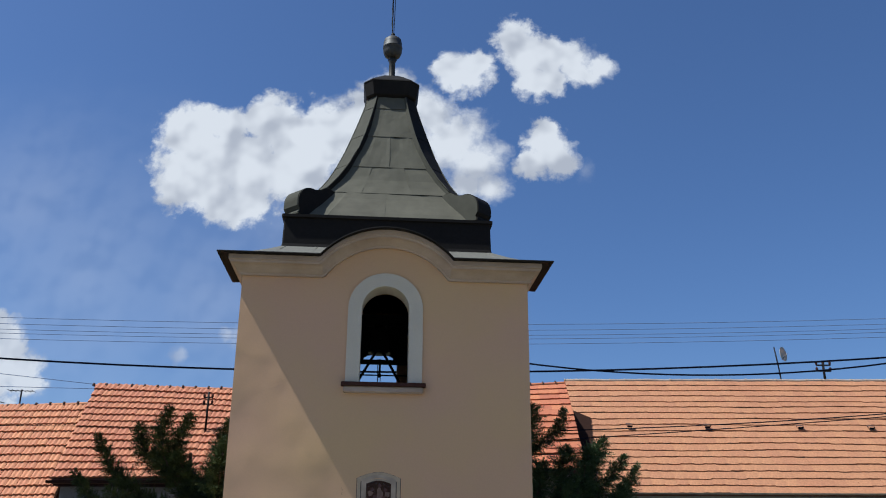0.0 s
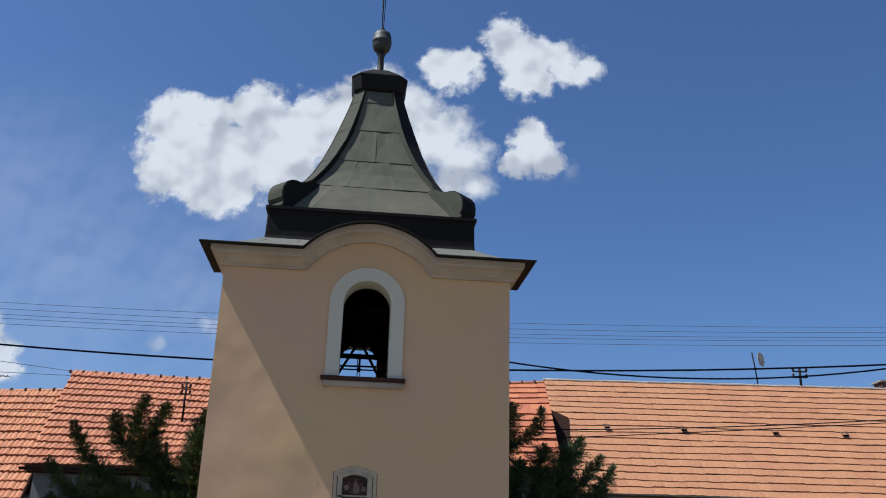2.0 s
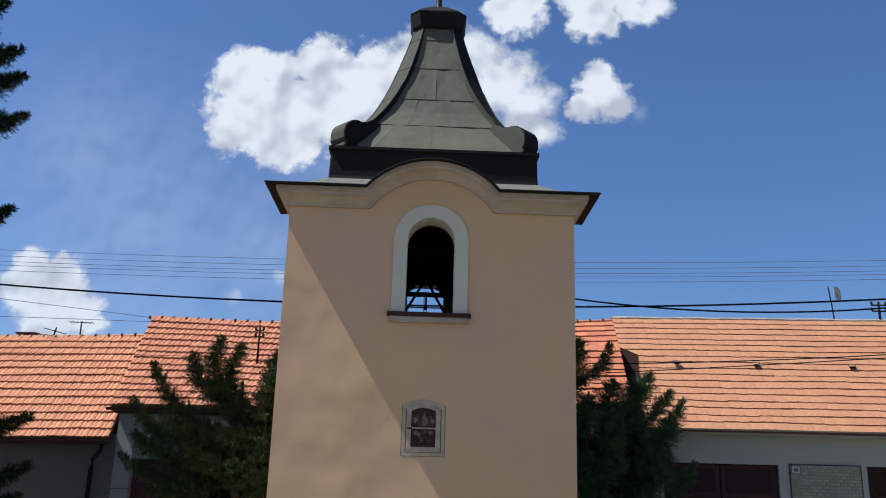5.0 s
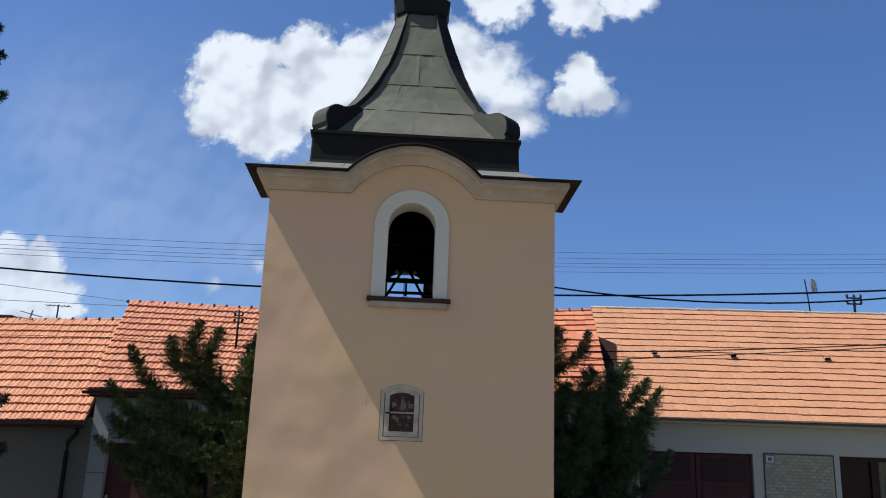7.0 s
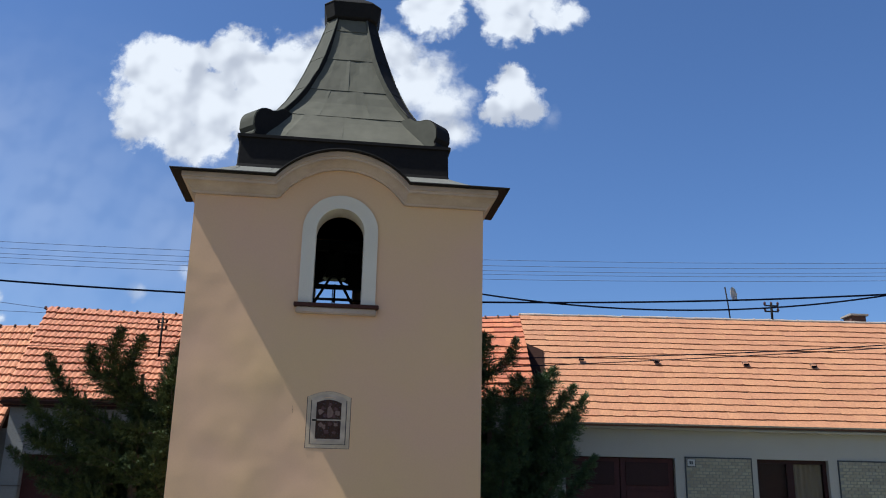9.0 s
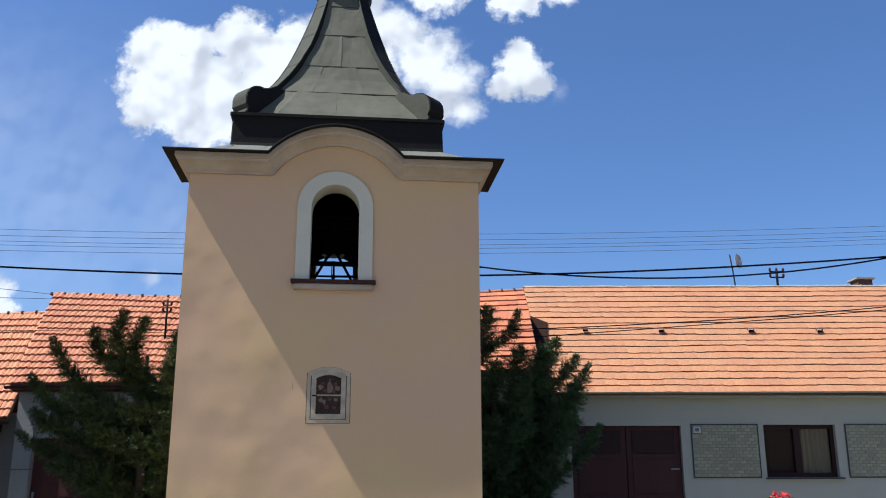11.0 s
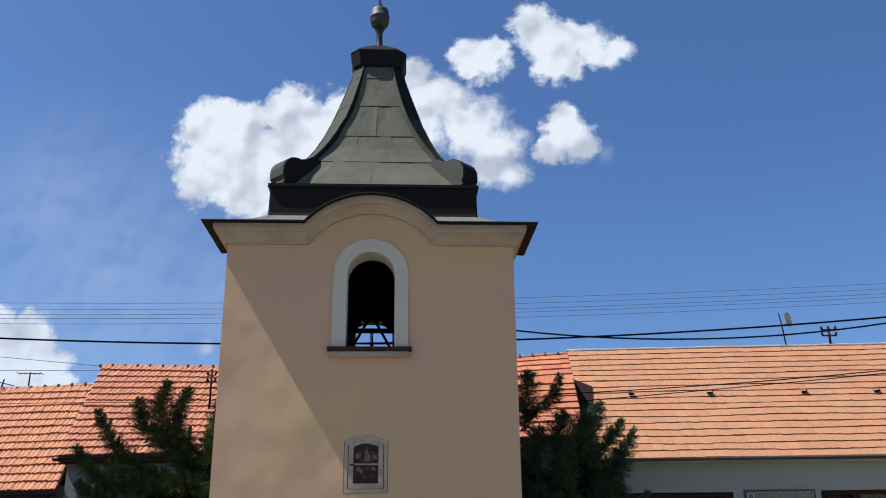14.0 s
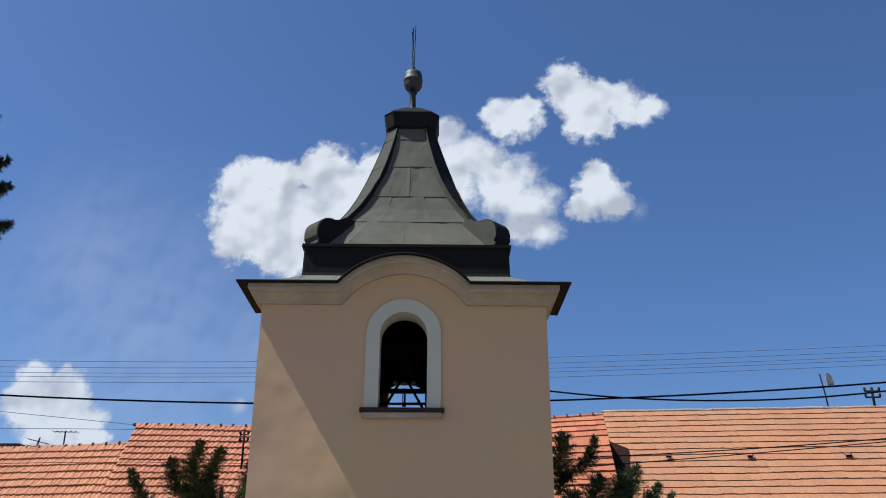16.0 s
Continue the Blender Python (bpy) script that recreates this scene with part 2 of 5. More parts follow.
def rod(points, radius, mat, seg=6, name="rod", taper=None):
    """A round bar along a line of points."""
    verts, faces = [], []
    pts = [Vector(p) for p in points]
    for i, p in enumerate(pts):
        d = (pts[min(i + 1, len(pts) - 1)] - pts[max(i - 1, 0)]).normalized()
        side = d.cross(Vector((0, 0, 1)) if abs(d.z) < 0.9 else Vector((1, 0, 0))).normalized()
        up = side.cross(d)
        r = radius if taper is None else radius + (taper - radius) * i / (len(pts) - 1)
        verts += [p + side * r * math.cos(2 * math.pi * k / seg) + up * r * math.sin(2 * math.pi * k / seg) for k in range(seg)]
    for i in range(len(pts) - 1):
        for k in range(seg):
            a, b = i * seg + k, i * seg + (k + 1) % seg
            faces.append((a, b, b + seg, a + seg))
    faces.append(tuple(range(seg))[::-1])
    faces.append(tuple((len(pts) - 1) * seg + k for k in range(seg)))
    return mesh_of(name, verts, faces, mat, True)


def extrude(outline, y0, y1, mat, name="slab"):
    """A flat outline in x, z given depth from y0 to y1."""
    k = len(outline)
    verts = [(x, y0, z) for x, z in outline] + [(x, y1, z) for x, z in outline]
    faces = [tuple(range(k)), tuple(range(2 * k - 1, k - 1, -1))]
    faces += [(i, i + k, (i + 1) % k + k, (i + 1) % k) for i in range(k)]
    me = mesh_of(name, verts, faces, mat)
    bm = bmesh.new()
    bm.from_mesh(me)
    bmesh.ops.recalc_face_normals(bm, faces=bm.faces[:])
    bm.to_mesh(me)
    bm.free()
    return me


def joined(name, meshes, mat):
    """Several meshes of one material as one mesh."""
    verts, faces = [], []
    for me in meshes:
        base = len(verts)
        verts += [v.co[:] for v in me.vertices]
        faces += [tuple(base + i for i in p.vertices) for p in me.polygons]
    return mesh_of(name, verts, faces, mat)


# ---- ground ----
ground = tagged(new("ground", mesh_of("ground", [(-4500, -4500, 0), (4500, -4500, 0), (4500, 4500, 0), (-4500, 4500, 0)], [(0, 1, 2, 3)], GRASS)),
                "dry green grass on level ground", "ground", kind="structure")
# unseen paving, added to keep light bounced onto the tower grey and low
road = tagged(new("road", box(-60, 60, -7, 9.5, -0.2, 0.006, PAVING)), "unseen grey paving of the square, added for its bounce light", "road", kind="structure")
pavement = tagged(new("pavement", box(-60, 60, 15.9, 18.4, -0.2, 0.12, PAVING, 0.02)), "concrete pavement along the house fronts", "pavement", kind="structure")

# ---- bell tower ----
TOWER = pose(-0.942, 13.837, 0, 0, 0, 4.376)
tower = thing("bell_tower", TOWER, "tan plastered square bell tower with dark sheet metal roof", "bell tower")
HW, HE, HD = 2.022, 2.335, 1.565
OPEN, SILL_Z, SPRING = 0.335, 4.10, 5.15


def arch_up(x, half, rise):
    if abs(x) >= half:
        return 0.0
    r = (half * half + rise * rise) / (2 * rise)
    return math.sqrt(r * r - x * x) - (r - rise)


def wall_face(y, inward, mat, arched, name, SPRING=SPRING):
    """One wall of the belfry with its arched opening, from the ground to the cornice."""
    t = 0.38 * inward
    xs = [-HW, -1.5, -1.0, -0.88] + [-0.8, -0.65, -0.5] + [OPEN * math.sin(math.radians(a)) for a in range(-90, 91, 10)] + [0.5, 0.65, 0.8, 0.88, 1.0, 1.5, HW]
    if not arched:
        xs = [-HW + 0.38, 0, HW - 0.38]
    verts, faces = [], []

    def quad(pts):
        base = len(verts)
        verts.extend(pts)
        faces.append(tuple(range(base, base + len(pts))))

    top = lambda x: 5.7 + (max(0, arch_up(x, 0.91, 0.48) - 0.03) if arched else 0)
    for a, b in zip(xs, xs[1:]):
        for yy in (y, y + t):
            if not arched:
                quad([(a, yy, 0), (b, yy, 0), (b, yy, 5.7), (a, yy, 5.7)])
            elif abs(a + b) / 2 < OPEN:
                za, zb = (SPRING + math.sqrt(max(0, OPEN * OPEN - v * v)) for v in (a, b))
                quad([(a, yy, 0), (b, yy, 0), (b, yy, SILL_Z - 0.03), (a, yy, SILL_Z - 0.03)])
                quad([(a, yy, za), (b, yy, zb), (b, yy, top(b)), (a, yy, top(a))])
            else:
                quad([(a, yy, 0), (b, yy, 0), (b, yy, SILL_Z), (a, yy, SILL_Z)])
                quad([(a, yy, SILL_Z), (b, yy, SILL_Z), (b, yy, SPRING), (a, yy, SPRING)])
                quad([(a, yy, SPRING), (b, yy, SPRING), (b, yy, top(b)), (a, yy, top(a))])
        if arched and abs(a + b) / 2 < OPEN:
            za, zb = (SPRING + math.sqrt(max(0, OPEN * OPEN - v * v)) for v in (a, b))
            quad([(a, y, za), (a, y + t, za), (b, y + t, zb), (b, y, zb)])
            quad([(a, y, SILL_Z - 0.03), (b, y, SILL_Z - 0.03), (b, y + t, SILL_Z - 0.03), (a, y + t, SILL_Z - 0.03)])
        quad([(a, y, top(a)), (b, y, top(b)), (b, y + t, top(b)), (a, y + t, top(a))])
    if arched:
        for x in (-OPEN, OPEN):
            quad([(x, y, SILL_Z - 0.03), (x, y + t, SILL_Z - 0.03), (x, y + t, SPRING), (x, y, SPRING)])
        for x in (-HW, HW):
            quad([(x, y, 0), (x, y + t, 0), (x, y + t, 5.7), (x, y, 5.7)])
    else:
        for x in (xs[0], xs[-1]):
            quad([(x, y, 0), (x, y + t, 0), (x, y + t, 5.7), (x, y, 5.7)])
    me = mesh_of(name, verts, faces, mat)
    bm = bmesh.new()
    bm.from_mesh(me)
    bmesh.ops.remove_doubles(bm, verts=bm.verts[:], dist=0.0005)
    bmesh.ops.recalc_face_normals(bm, faces=bm.faces[:])
    bm.to_mesh(me)
    bm.free()
    return me


part("front_wall", wall_face(-HW, 1, PLASTER, True, "front_wall"), tower, "tan plaster wall with an arched bell opening")
BACK_SHIFT = -0.06
back = wall_face(HW, -1, PLASTER, True, "back_wall", 5.27)
for v in back.vertices:
    v.co.x += BACK_SHIFT * max(0.0, min(1.0, (0.88 - abs(v.co.x)) / 0.38))
part("back_wall", back, tower)
for turn in (90, -90):
    part("side_wall", wall_face(-HW, 1, PLASTER, False, "side_wall"), tower, m=pose(0, 0, 0, 0, 0, turn))
# floor, linings and ceiling in that darkened colour keep the belfry looking unlit
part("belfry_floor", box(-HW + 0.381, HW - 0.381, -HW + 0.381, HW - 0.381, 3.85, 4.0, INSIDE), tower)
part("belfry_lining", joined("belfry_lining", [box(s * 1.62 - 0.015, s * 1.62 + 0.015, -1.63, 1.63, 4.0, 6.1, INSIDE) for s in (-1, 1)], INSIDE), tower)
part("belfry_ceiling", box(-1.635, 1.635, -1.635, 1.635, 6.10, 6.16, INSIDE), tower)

# cornice and eaves, with an arch on the front and back
SAMPLES = [-1.3, -1.05] + [0.95 * math.sin(math.radians(a)) for a in range(-90, 91, 6)] + [1.05, 1.3]


def ring(half, z, chord, rise, push=0.0):
    """A square loop that arches up in the middle of its sides; push moves the front and back outwards."""
    pts = []
    for side in range(4):
        m = Matrix.Rotation(radians(90 * side), 3, "Z")
        for n, x in enumerate([-half] + SAMPLES):
            p = m @ Vector((x, -half, z + arch_up(x, chord, rise)))
            if side % 2 == 0 or n == 0:
                p.y += math.copysign(push, p.y)
            pts.append(p)
    return pts


def loft(rings, mat, name, smooth=False):
    k = len(rings[0])
    verts = [p for r in rings for p in r]
    faces = [(i * k + j, i * k + (j + 1) % k, (i + 1) * k + (j + 1) % k, (i + 1) * k + j) for i in range(len(rings) - 1) for j in range(k)]
    return mesh_of(name, verts, faces, mat, smooth)


PROFILE = [(-0.02, 5.585), (0.030, 5.585), (0.034, 5.612), (0.050, 5.63), (0.075, 5.665), (0.105, 5.695), (0.135, 5.71), (0.15, 5.712),
           (0.155, 5.745), (0.17, 5.75), (0.17, 5.815), (0.05, 5.818)]
rings = []
for o, z in PROFILE:
    k = max(0, min(1, o / 0.17))
    rings.append(ring(HW + o, z, 0.875 + 0.055 * k, 0.475 - 0.040 * k, 0.095 * k))
part("cornice", loft(rings, CORNICE, "cornice"), tower, "moulded plaster cornice that arches over the opening")
edge = [ring(HW + 0.16, 5.816, 0.93, 0.435, 0.095), ring(HE - 0.01, 5.808, 0.93, 0.43, 0.045), ring(HE, 5.809, 0.93, 0.43, 0.045), ring(HE + 0.010, 5.818, 0.93, 0.43, 0.045), ring(HE + 0.007, 5.832, 0.93, 0.43, 0.045), ring(HE - 0.05, 5.846, 0.93, 0.43, 0.045)]
part("drip_edge", loft(edge, DARK_SHEET, "drip_edge"), tower, "dark rolled sheet metal drip edge")


def skirt_z(half):
    k = (HE - half) / (HE - HD)
    return 5.838 + 0.37 * k ** 1.4


rings = []
for i in range(9):
    half = HE - (HE - HD + 0.03) * i / 8
    r = ring(half, skirt_z(half), 0.93, 0.0001)
    arched = ring(half, 5.838, 0.93, 0.43)
    rings.append([Vector((a.x, a.y, max(a.z, b.z))) for a, b in zip(r, arched)])
part("skirt_roof", loft(rings, PALE_SHEET, "skirt_roof"), tower, "pale sheet metal skirt roof above the cornice")
for x in (-1.75, -1.2, 1.2, 1.75):
    for turn in (0, 180):
        part("standing_seam", rod([(x, -HE + 0.02, 5.845), (x * 0.93, -HE + 0.4, 5.965), (x * 0.86, -HD - 0.02, 6.19)], 0.012, PALE_SHEET, 5), tower, m=pose(0, 0, 0, 0, 0, turn))


def octo(h, c, z):
    """A square of half width h with its corners cut by c."""
    return [Vector(p) for p in ((-h + c, -h, z), (h - c, -h, z), (h, -h + c, z), (h, h - c, z), (h - c, h, z), (-h + c, h, z), (-h, h - c, z), (-h, -h + c, z))]


def capped(rings, mat, name):
    me = loft(rings, mat, name)
    k = len(rings[0])
    bm = bmesh.new()
    bm.from_mesh(me)
    bm.verts.ensure_lookup_table()
    bm.faces.new(bm.verts[:k][::-1])
    bm.faces.new(bm.verts[-k:])
    bmesh.ops.recalc_face_normals(bm, faces=bm.faces[:])
    bm.to_mesh(me)
    bm.free()
    return me


part("drum", capped([octo(1.60, 0.02, 6.1), octo(HD, 0.02, 6.25), octo(HD - 0.01, 0.02, 6.66), octo(HD + 0.025, 0.02, 6.67), octo(HD + 0.025, 0.02, 6.715), octo(HD - 0.06, 0.02, 6.72)], DARK_SHEET, "drum"), tower,
     "black painted sheet metal drum below the spire")

SPIRE = [(6.72, 1.53), (6.80, 1.50), (7.0, 1.36), (7.2, 1.22), (7.444, 1.075), (7.595, 0.995), (7.922, 0.865), (8.224, 0.762), (8.591, 0.648), (8.905, 0.552), (9.225, 0.460), (9.45, 0.41), (9.55, 0.39)]


def half_at(z):
    return float(np.interp(z, [p[0] for p in SPIRE], [p[1] for p in SPIRE]))


def cut_at(z):
    return float(np.interp(z, [6.72, 7.444, 7.9, 8.3, 8.6, 9.225, 9.45], [0.14, 0.155, 0.21, 0.235, 0.228, 0.178, 0.16]))


def recess_at(z):
    """How far the front sheets lie behind the hips' edges."""
    return float(np.interp(z, [6.72, 7.3, 7.88, 8.55, 9.18, 9.45], [0.08, 0.075, 0.068, 0.058, 0.042, 0.035]))


part("spire_core", capped([octo(half_at(z) - recess_at(z) - 0.03, max(0.02, cut_at(z) - 2 * recess_at(z) + 0.03), z) for z in np.linspace(6.72, 9.42, 40)], DARK_SHEET, "spire_core"), tower)


def panel(z0, z1, a, b, name):
    """A sheet of the spire between two heights, from share a to share b of the face's width, lapped over the one below."""
    verts, faces = [], []
    zs = np.linspace(z0 - 0.02, z1, 9)
    cols = 9
    k = len(zs) * cols
    for layer in (0, 1):
        for i, z in enumerate(zs):
            h, c, r = half_at(z), cut_at(z), recess_at(z)
            lift = 0.010 * (1 - i / 8) - 0.010 * layer
            half = h - c - r + 0.012
            for s in np.linspace(a, b, cols):
                dent = 0.012 * noise.noise(Vector((s * 2.6 + a * 7, z * 1.9, 8))) + 0.005 * noise.noise(Vector((s * 9 + a * 5, z * 6, 2)))
                edge = min(s - a, b - s) * 2 * half
                verts.append(Vector((half * (2 * s - 1), -h + r - lift - dent - (0.003 if edge < 0.01 and 0.01 < s < 0.99 else 0), z)))
    for layer in (0, 1):
        for i in range(len(zs) - 1):
            for j in range(cols - 1):
                v = layer * k + i * cols + j
                f = (v, v + 1, v + cols + 1, v + cols)
                faces.append(f if layer == 0 else f[::-1])
    for j in range(cols - 1):
        faces.append((j, k + j, k + j + 1, j + 1))
    for i in range(len(zs) - 1):
        v = i * cols
        faces.append((v, v + cols, k + v + cols, k + v))
        faces.append((v + cols - 1, k + v + cols - 1, k + v + 2 * cols - 1, v + 2 * cols - 1))
    return mesh_of(name, verts, faces, SHEET)


def hip_panel(z0, z1, face, flank):
    """A length of the boxed hip that stands proud of the spire's faces: outer face and both flanks."""
    verts, faces = [], []
    zs = np.linspace(z0 - 0.02, z1, 9)
    for i, z in enumerate(zs):
        h, c, r = half_at(z), cut_at(z), recess_at(z) + 0.04
        lift = 0.006 * (1 - i / 8)
        a, b = Vector((h - c, -h, z)), Vector((h, -h + c, z))
        out = Vector((1, -1, 0)).normalized()
        dent = 0.006 * noise.noise(Vector((z * 3.1, 2, 5)))
        for p in (a - out * r * 1.414, a, a.lerp(b, 0.5) + out * (0.004 + dent), b, b - out * r * 1.414):
            verts.append(p + out * lift)
    for i in range(8):
        for j in range(4):
            v = i * 5 + j
            faces.append((v, v + 1, v + 6, v + 5))
    faces += [(4, 3, 2, 1, 0), (40, 41, 42, 43, 44)]
    me = mesh_of("hip_panel", verts, faces, face)
    me.materials.append(flank)
    for i in range(8):
        me.polygons[i * 4].material_index = me.polygons[i * 4 + 3].material_index = 1
    return me


SEAMS = [6.72, 7.33, 7.91, 8.575, 9.20, 9.52]
SPLITS = [(0, 0.15, 0.48, 1), (0, 0.27, 0.695, 1), (0, 0.5, 1), (0, 1), (0, 1)]
for row in range(5):
    for a, b in zip(SPLITS[row], SPLITS[row][1:]):
        me = panel(SEAMS[row], SEAMS[row + 1], a, b, "panel")
        for side in range(4):
            part("panel", me, tower, m=pose(0, 0, 0, 0, 0, 90 * side))
    # shade put in by material: one hip's outer face dark, the others' flanks dark
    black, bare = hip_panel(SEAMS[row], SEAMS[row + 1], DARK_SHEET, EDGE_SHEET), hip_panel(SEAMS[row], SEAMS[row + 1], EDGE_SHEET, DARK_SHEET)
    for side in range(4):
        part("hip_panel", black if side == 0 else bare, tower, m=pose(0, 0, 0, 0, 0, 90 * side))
for side in range(4):
    for s in (-1, 1):
        pts = [(s * (half_at(z) - cut_at(z)), -half_at(z) - 0.003, z) for z in np.linspace(7.30, 9.42, 14)]
        part("rib", rod(pts, 0.011, EDGE_SHEET, 6), tower, "folded seam along the spire's hip", pose(0, 0, 0, 0, 0, 90 * side))


def volute(face, cheek):
    """A scrolled bracket of bent sheet, along +x, that sits on a corner of the drum."""
    line = [(1.20, 7.40), (1.38, 7.31), (1.47, 7.33), (1.56, 7.32), (1.66, 7.25), (1.72, 7.23)]
    line += [(1.80 + 0.30 * math.sin(math.radians(a)), 6.95 + 0.27 * math.cos(math.radians(a))) for a in range(-8, 96, 8)]
    line += [(2.10, 6.86), (2.06, 6.80), (2.08, 6.76), (2.08, 6.721), (1.20, 6.721)]
    k = len(line)
    verts = [(x, s * 0.17, z) for s in (-1, 1) for x, z in line]
    faces = [tuple(range(k)), tuple(range(2 * k - 1, k - 1, -1))] + [(i, i + k, (i + 1) % k + k, (i + 1) % k) for i in range(k)]
    me = mesh_of("volute", verts, faces, face)
    me.materials.append(cheek)
    for f in me.polygons[:2]:
        f.material_index = 1
    bm = bmesh.new()
    bm.from_mesh(me)
    bmesh.ops.recalc_face_normals(bm, faces=bm.faces[:])
    bmesh.ops.bevel(bm, geom=[e for e in bm.edges if len(e.link_faces) == 2 and e.calc_face_angle(0) > 1.2], offset=0.012, segments=2, affect="EDGES")
    bm.to_mesh(me)
    bm.free()
    return me


# scrolls likewise: shade coloured in, dark outside on one, dark cheeks elsewhere
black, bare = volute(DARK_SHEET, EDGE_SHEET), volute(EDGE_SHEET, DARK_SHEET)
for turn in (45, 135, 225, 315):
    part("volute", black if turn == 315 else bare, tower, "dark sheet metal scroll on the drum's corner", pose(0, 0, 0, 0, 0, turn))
part("spire_cap", capped([octo(0.37, 0.13, 9.42), octo(0.42, 0.13, 9.45), octo(0.44, 0.14, 9.47), octo(0.480, 0.15, 9.69), octo(0.490, 0.15, 9.72), octo(0.475, 0.15, 9.75), octo(0.22, 0.07, 9.96), octo(0.18, 0.06, 9.99), octo(0.05, 0.02, 10.0)], DARK_SHEET, "spire_cap"), tower,
     "dark flared metal cap on the spire")
part("finial_stem", lathe([(0.075, 9.95), (0.07, 10.0), (0.058, 10.05), (0.055, 10.36), (0.085, 10.42)], BRONZE, 16), tower)
part("finial_ball", lathe([(0.03, 10.45), (0.09, 10.46), (0.140, 10.50), (0.168, 10.57), (0.174, 10.655), (0.179, 10.66), (0.179, 10.68), (0.173, 10.685), (0.168, 10.77), (0.150, 10.84), (0.10, 10.88), (0.03, 10.89)], DARK_BALL, 28), tower,
     "dented grey metal ball on the finial")
part("cross_foot", lathe([(0.01, 10.87), (0.035, 10.90), (0.035, 10.97), (0.01, 10.99)], IRON, 10), tower)

# wrought iron cross, turned almost edge-on to the street
cross = [rod([(-0.012, 0, 10.95), (-0.016, 0, 11.4), (-0.02, 0, 11.87)], 0.011, IRON, 6), rod([(0.012, 0.02, 10.97), (0.022, 0.02, 11.5), (0.03, 0.02, 11.95)], 0.007, IRON, 5),
         rod([(-0.018, -0.26, 11.58), (-0.018, 0.26, 11.58)], 0.011, IRON, 6)]
for s in (-1, 1):
    cross.append(rod([(-0.016 + 0.012 * math.sin(k * 1.1), s * 0.10 * math.sin(k * 0.55), 11.02 + 0.055 * k) for k in range(15)], 0.006, IRON, 5))
    cross.append(rod([(-0.016 + 0.01 * math.cos(k), s * (0.10 + 0.06 * math.sin(k * 0.6)), 11.46 + 0.024 * k) for k in range(11)], 0.006, IRON, 5))
part("iron_cross", joined("iron_cross", cross, IRON), tower, "wrought iron cross with scrollwork beside a lightning rod", pose(0, 0, 0, 0, 0, 0))


def arch_band(inner, outer, z0, spring, y0, y1, mat, name):
    """An upright band round an arched opening."""
    k = 24
    path = [(-1, None)] + [(math.cos(math.pi * (1 - i / k)), math.sin(math.pi * (1 - i / k))) for i in range(k + 1)] + [(1, None)]
    verts, faces = [], []
    for y in (y0, y1):
        for r in (inner, outer):
            for c, s in path:
                verts.append((c * r, y, z0 if s is None else spring + s * r))
    n = len(path)
    for i in range(n - 1):
        faces += [(i, i + 1, n + i + 1, n + i), (2 * n + i, 3 * n + i, 3 * n + i + 1, 2 * n + i + 1), (i, 2 * n + i, 2 * n + i + 1, i + 1), (n + i, n + i + 1, 3 * n + i + 1, 3 * n + i)]
    for i in (0, n - 1):
        faces.append((i, n + i, 3 * n + i, 2 * n + i))
    me = mesh_of(name, verts, faces, mat)
    bm = bmesh.new()
    bm.from_mesh(me)
    bmesh.ops.recalc_face_normals(bm, faces=bm.faces[:])
    bm.to_mesh(me)
    bm.free()
    return me


for s, turn in ((1, 0), (-1, 180)):
    m = pose(0 if s > 0 else BACK_SHIFT, 0, 0, 0, 0, turn)
    part("opening_surround", arch_band(0.333, 0.525, SILL_Z, SPRING if s > 0 else 5.27, -HW - 0.028, -HW + (0.36 if s > 0 else 0.05), WHITE, "opening_surround"), tower, "white limewashed band round the bell opening", m)
    part("opening_ledge", box(-0.545, 0.545, -HW - 0.075, -HW + 0.1, 3.965, 4.05, CORNICE, 0.015), tower, m=m)
    part("opening_sill", box(-0.575, 0.575, -HW - 0.105, -HW + 0.37, 4.052, 4.104, SILL, 0.006), tower, "brown painted metal sill", m)

# ---- bell and its stand ----
bell = thing("church_bell", TOWER @ pose(-0.06, 0.3, 4.0), "dark bronze bell hanging in an iron stand", "bell")
part("bell_body", lathe([(0.02, 1.42), (0.08, 1.42), (0.105, 1.39), (0.115, 1.28), (0.13, 1.14), (0.155, 1.03), (0.19, 0.96), (0.195, 0.94), (0.175, 0.945)], BRONZE, 32), bell, m=pose(0, 0.16, 0.13))
part("headstock", box(-0.56, 0.56, 0.09, 0.23, 1.54, 1.72, IRON, 0.01), bell)
part("cross_beam", box(-0.60, 0.60, -0.04, 0.02, 0.85, 0.925, IRON, 0.006), bell)
part("tie_bar", rod([(-0.62, 0, 0.672), (0.62, 0, 0.672)], 0.012, IRON, 6), bell)
for s in (-1, 1):
    part("stand_leg", rod([(s * 0.03, 0, 1.11), (s * 0.655, 0, 0.0)], 0.024, IRON, 6), bell)
    part("stand_upright", rod([(s * 0.52, 0.16, 1.66), (s * 0.62, 0.16, 0.0)], 0.035, IRON, 6), bell)
# black board added for the darkness above the gaps; hides the lit back reveal
part("dark_backing", extrude([(-0.62, 1.75), (-0.62, 1.09), (-0.29, 1.09), (-0.26, 1.17), (-0.19, 1.205), (-0.09, 1.22), (0.07, 1.22), (0.17, 1.205), (0.24, 1.17), (0.27, 1.09), (0.62, 1.09), (0.62, 1.75)], 0.88, 0.96, IRON), bell)
part("stand_apex", box(-0.14, 0.14, -0.03, 0.10, 1.05, 1.44, IRON, 0.01), bell)
part("bell_rope", rod([(-0.02, 0.05, 0.95), (-0.012, 0.05, 0.4), (-0.02, 0.05, 0.01)], 0.008, IRON, 5), bell)
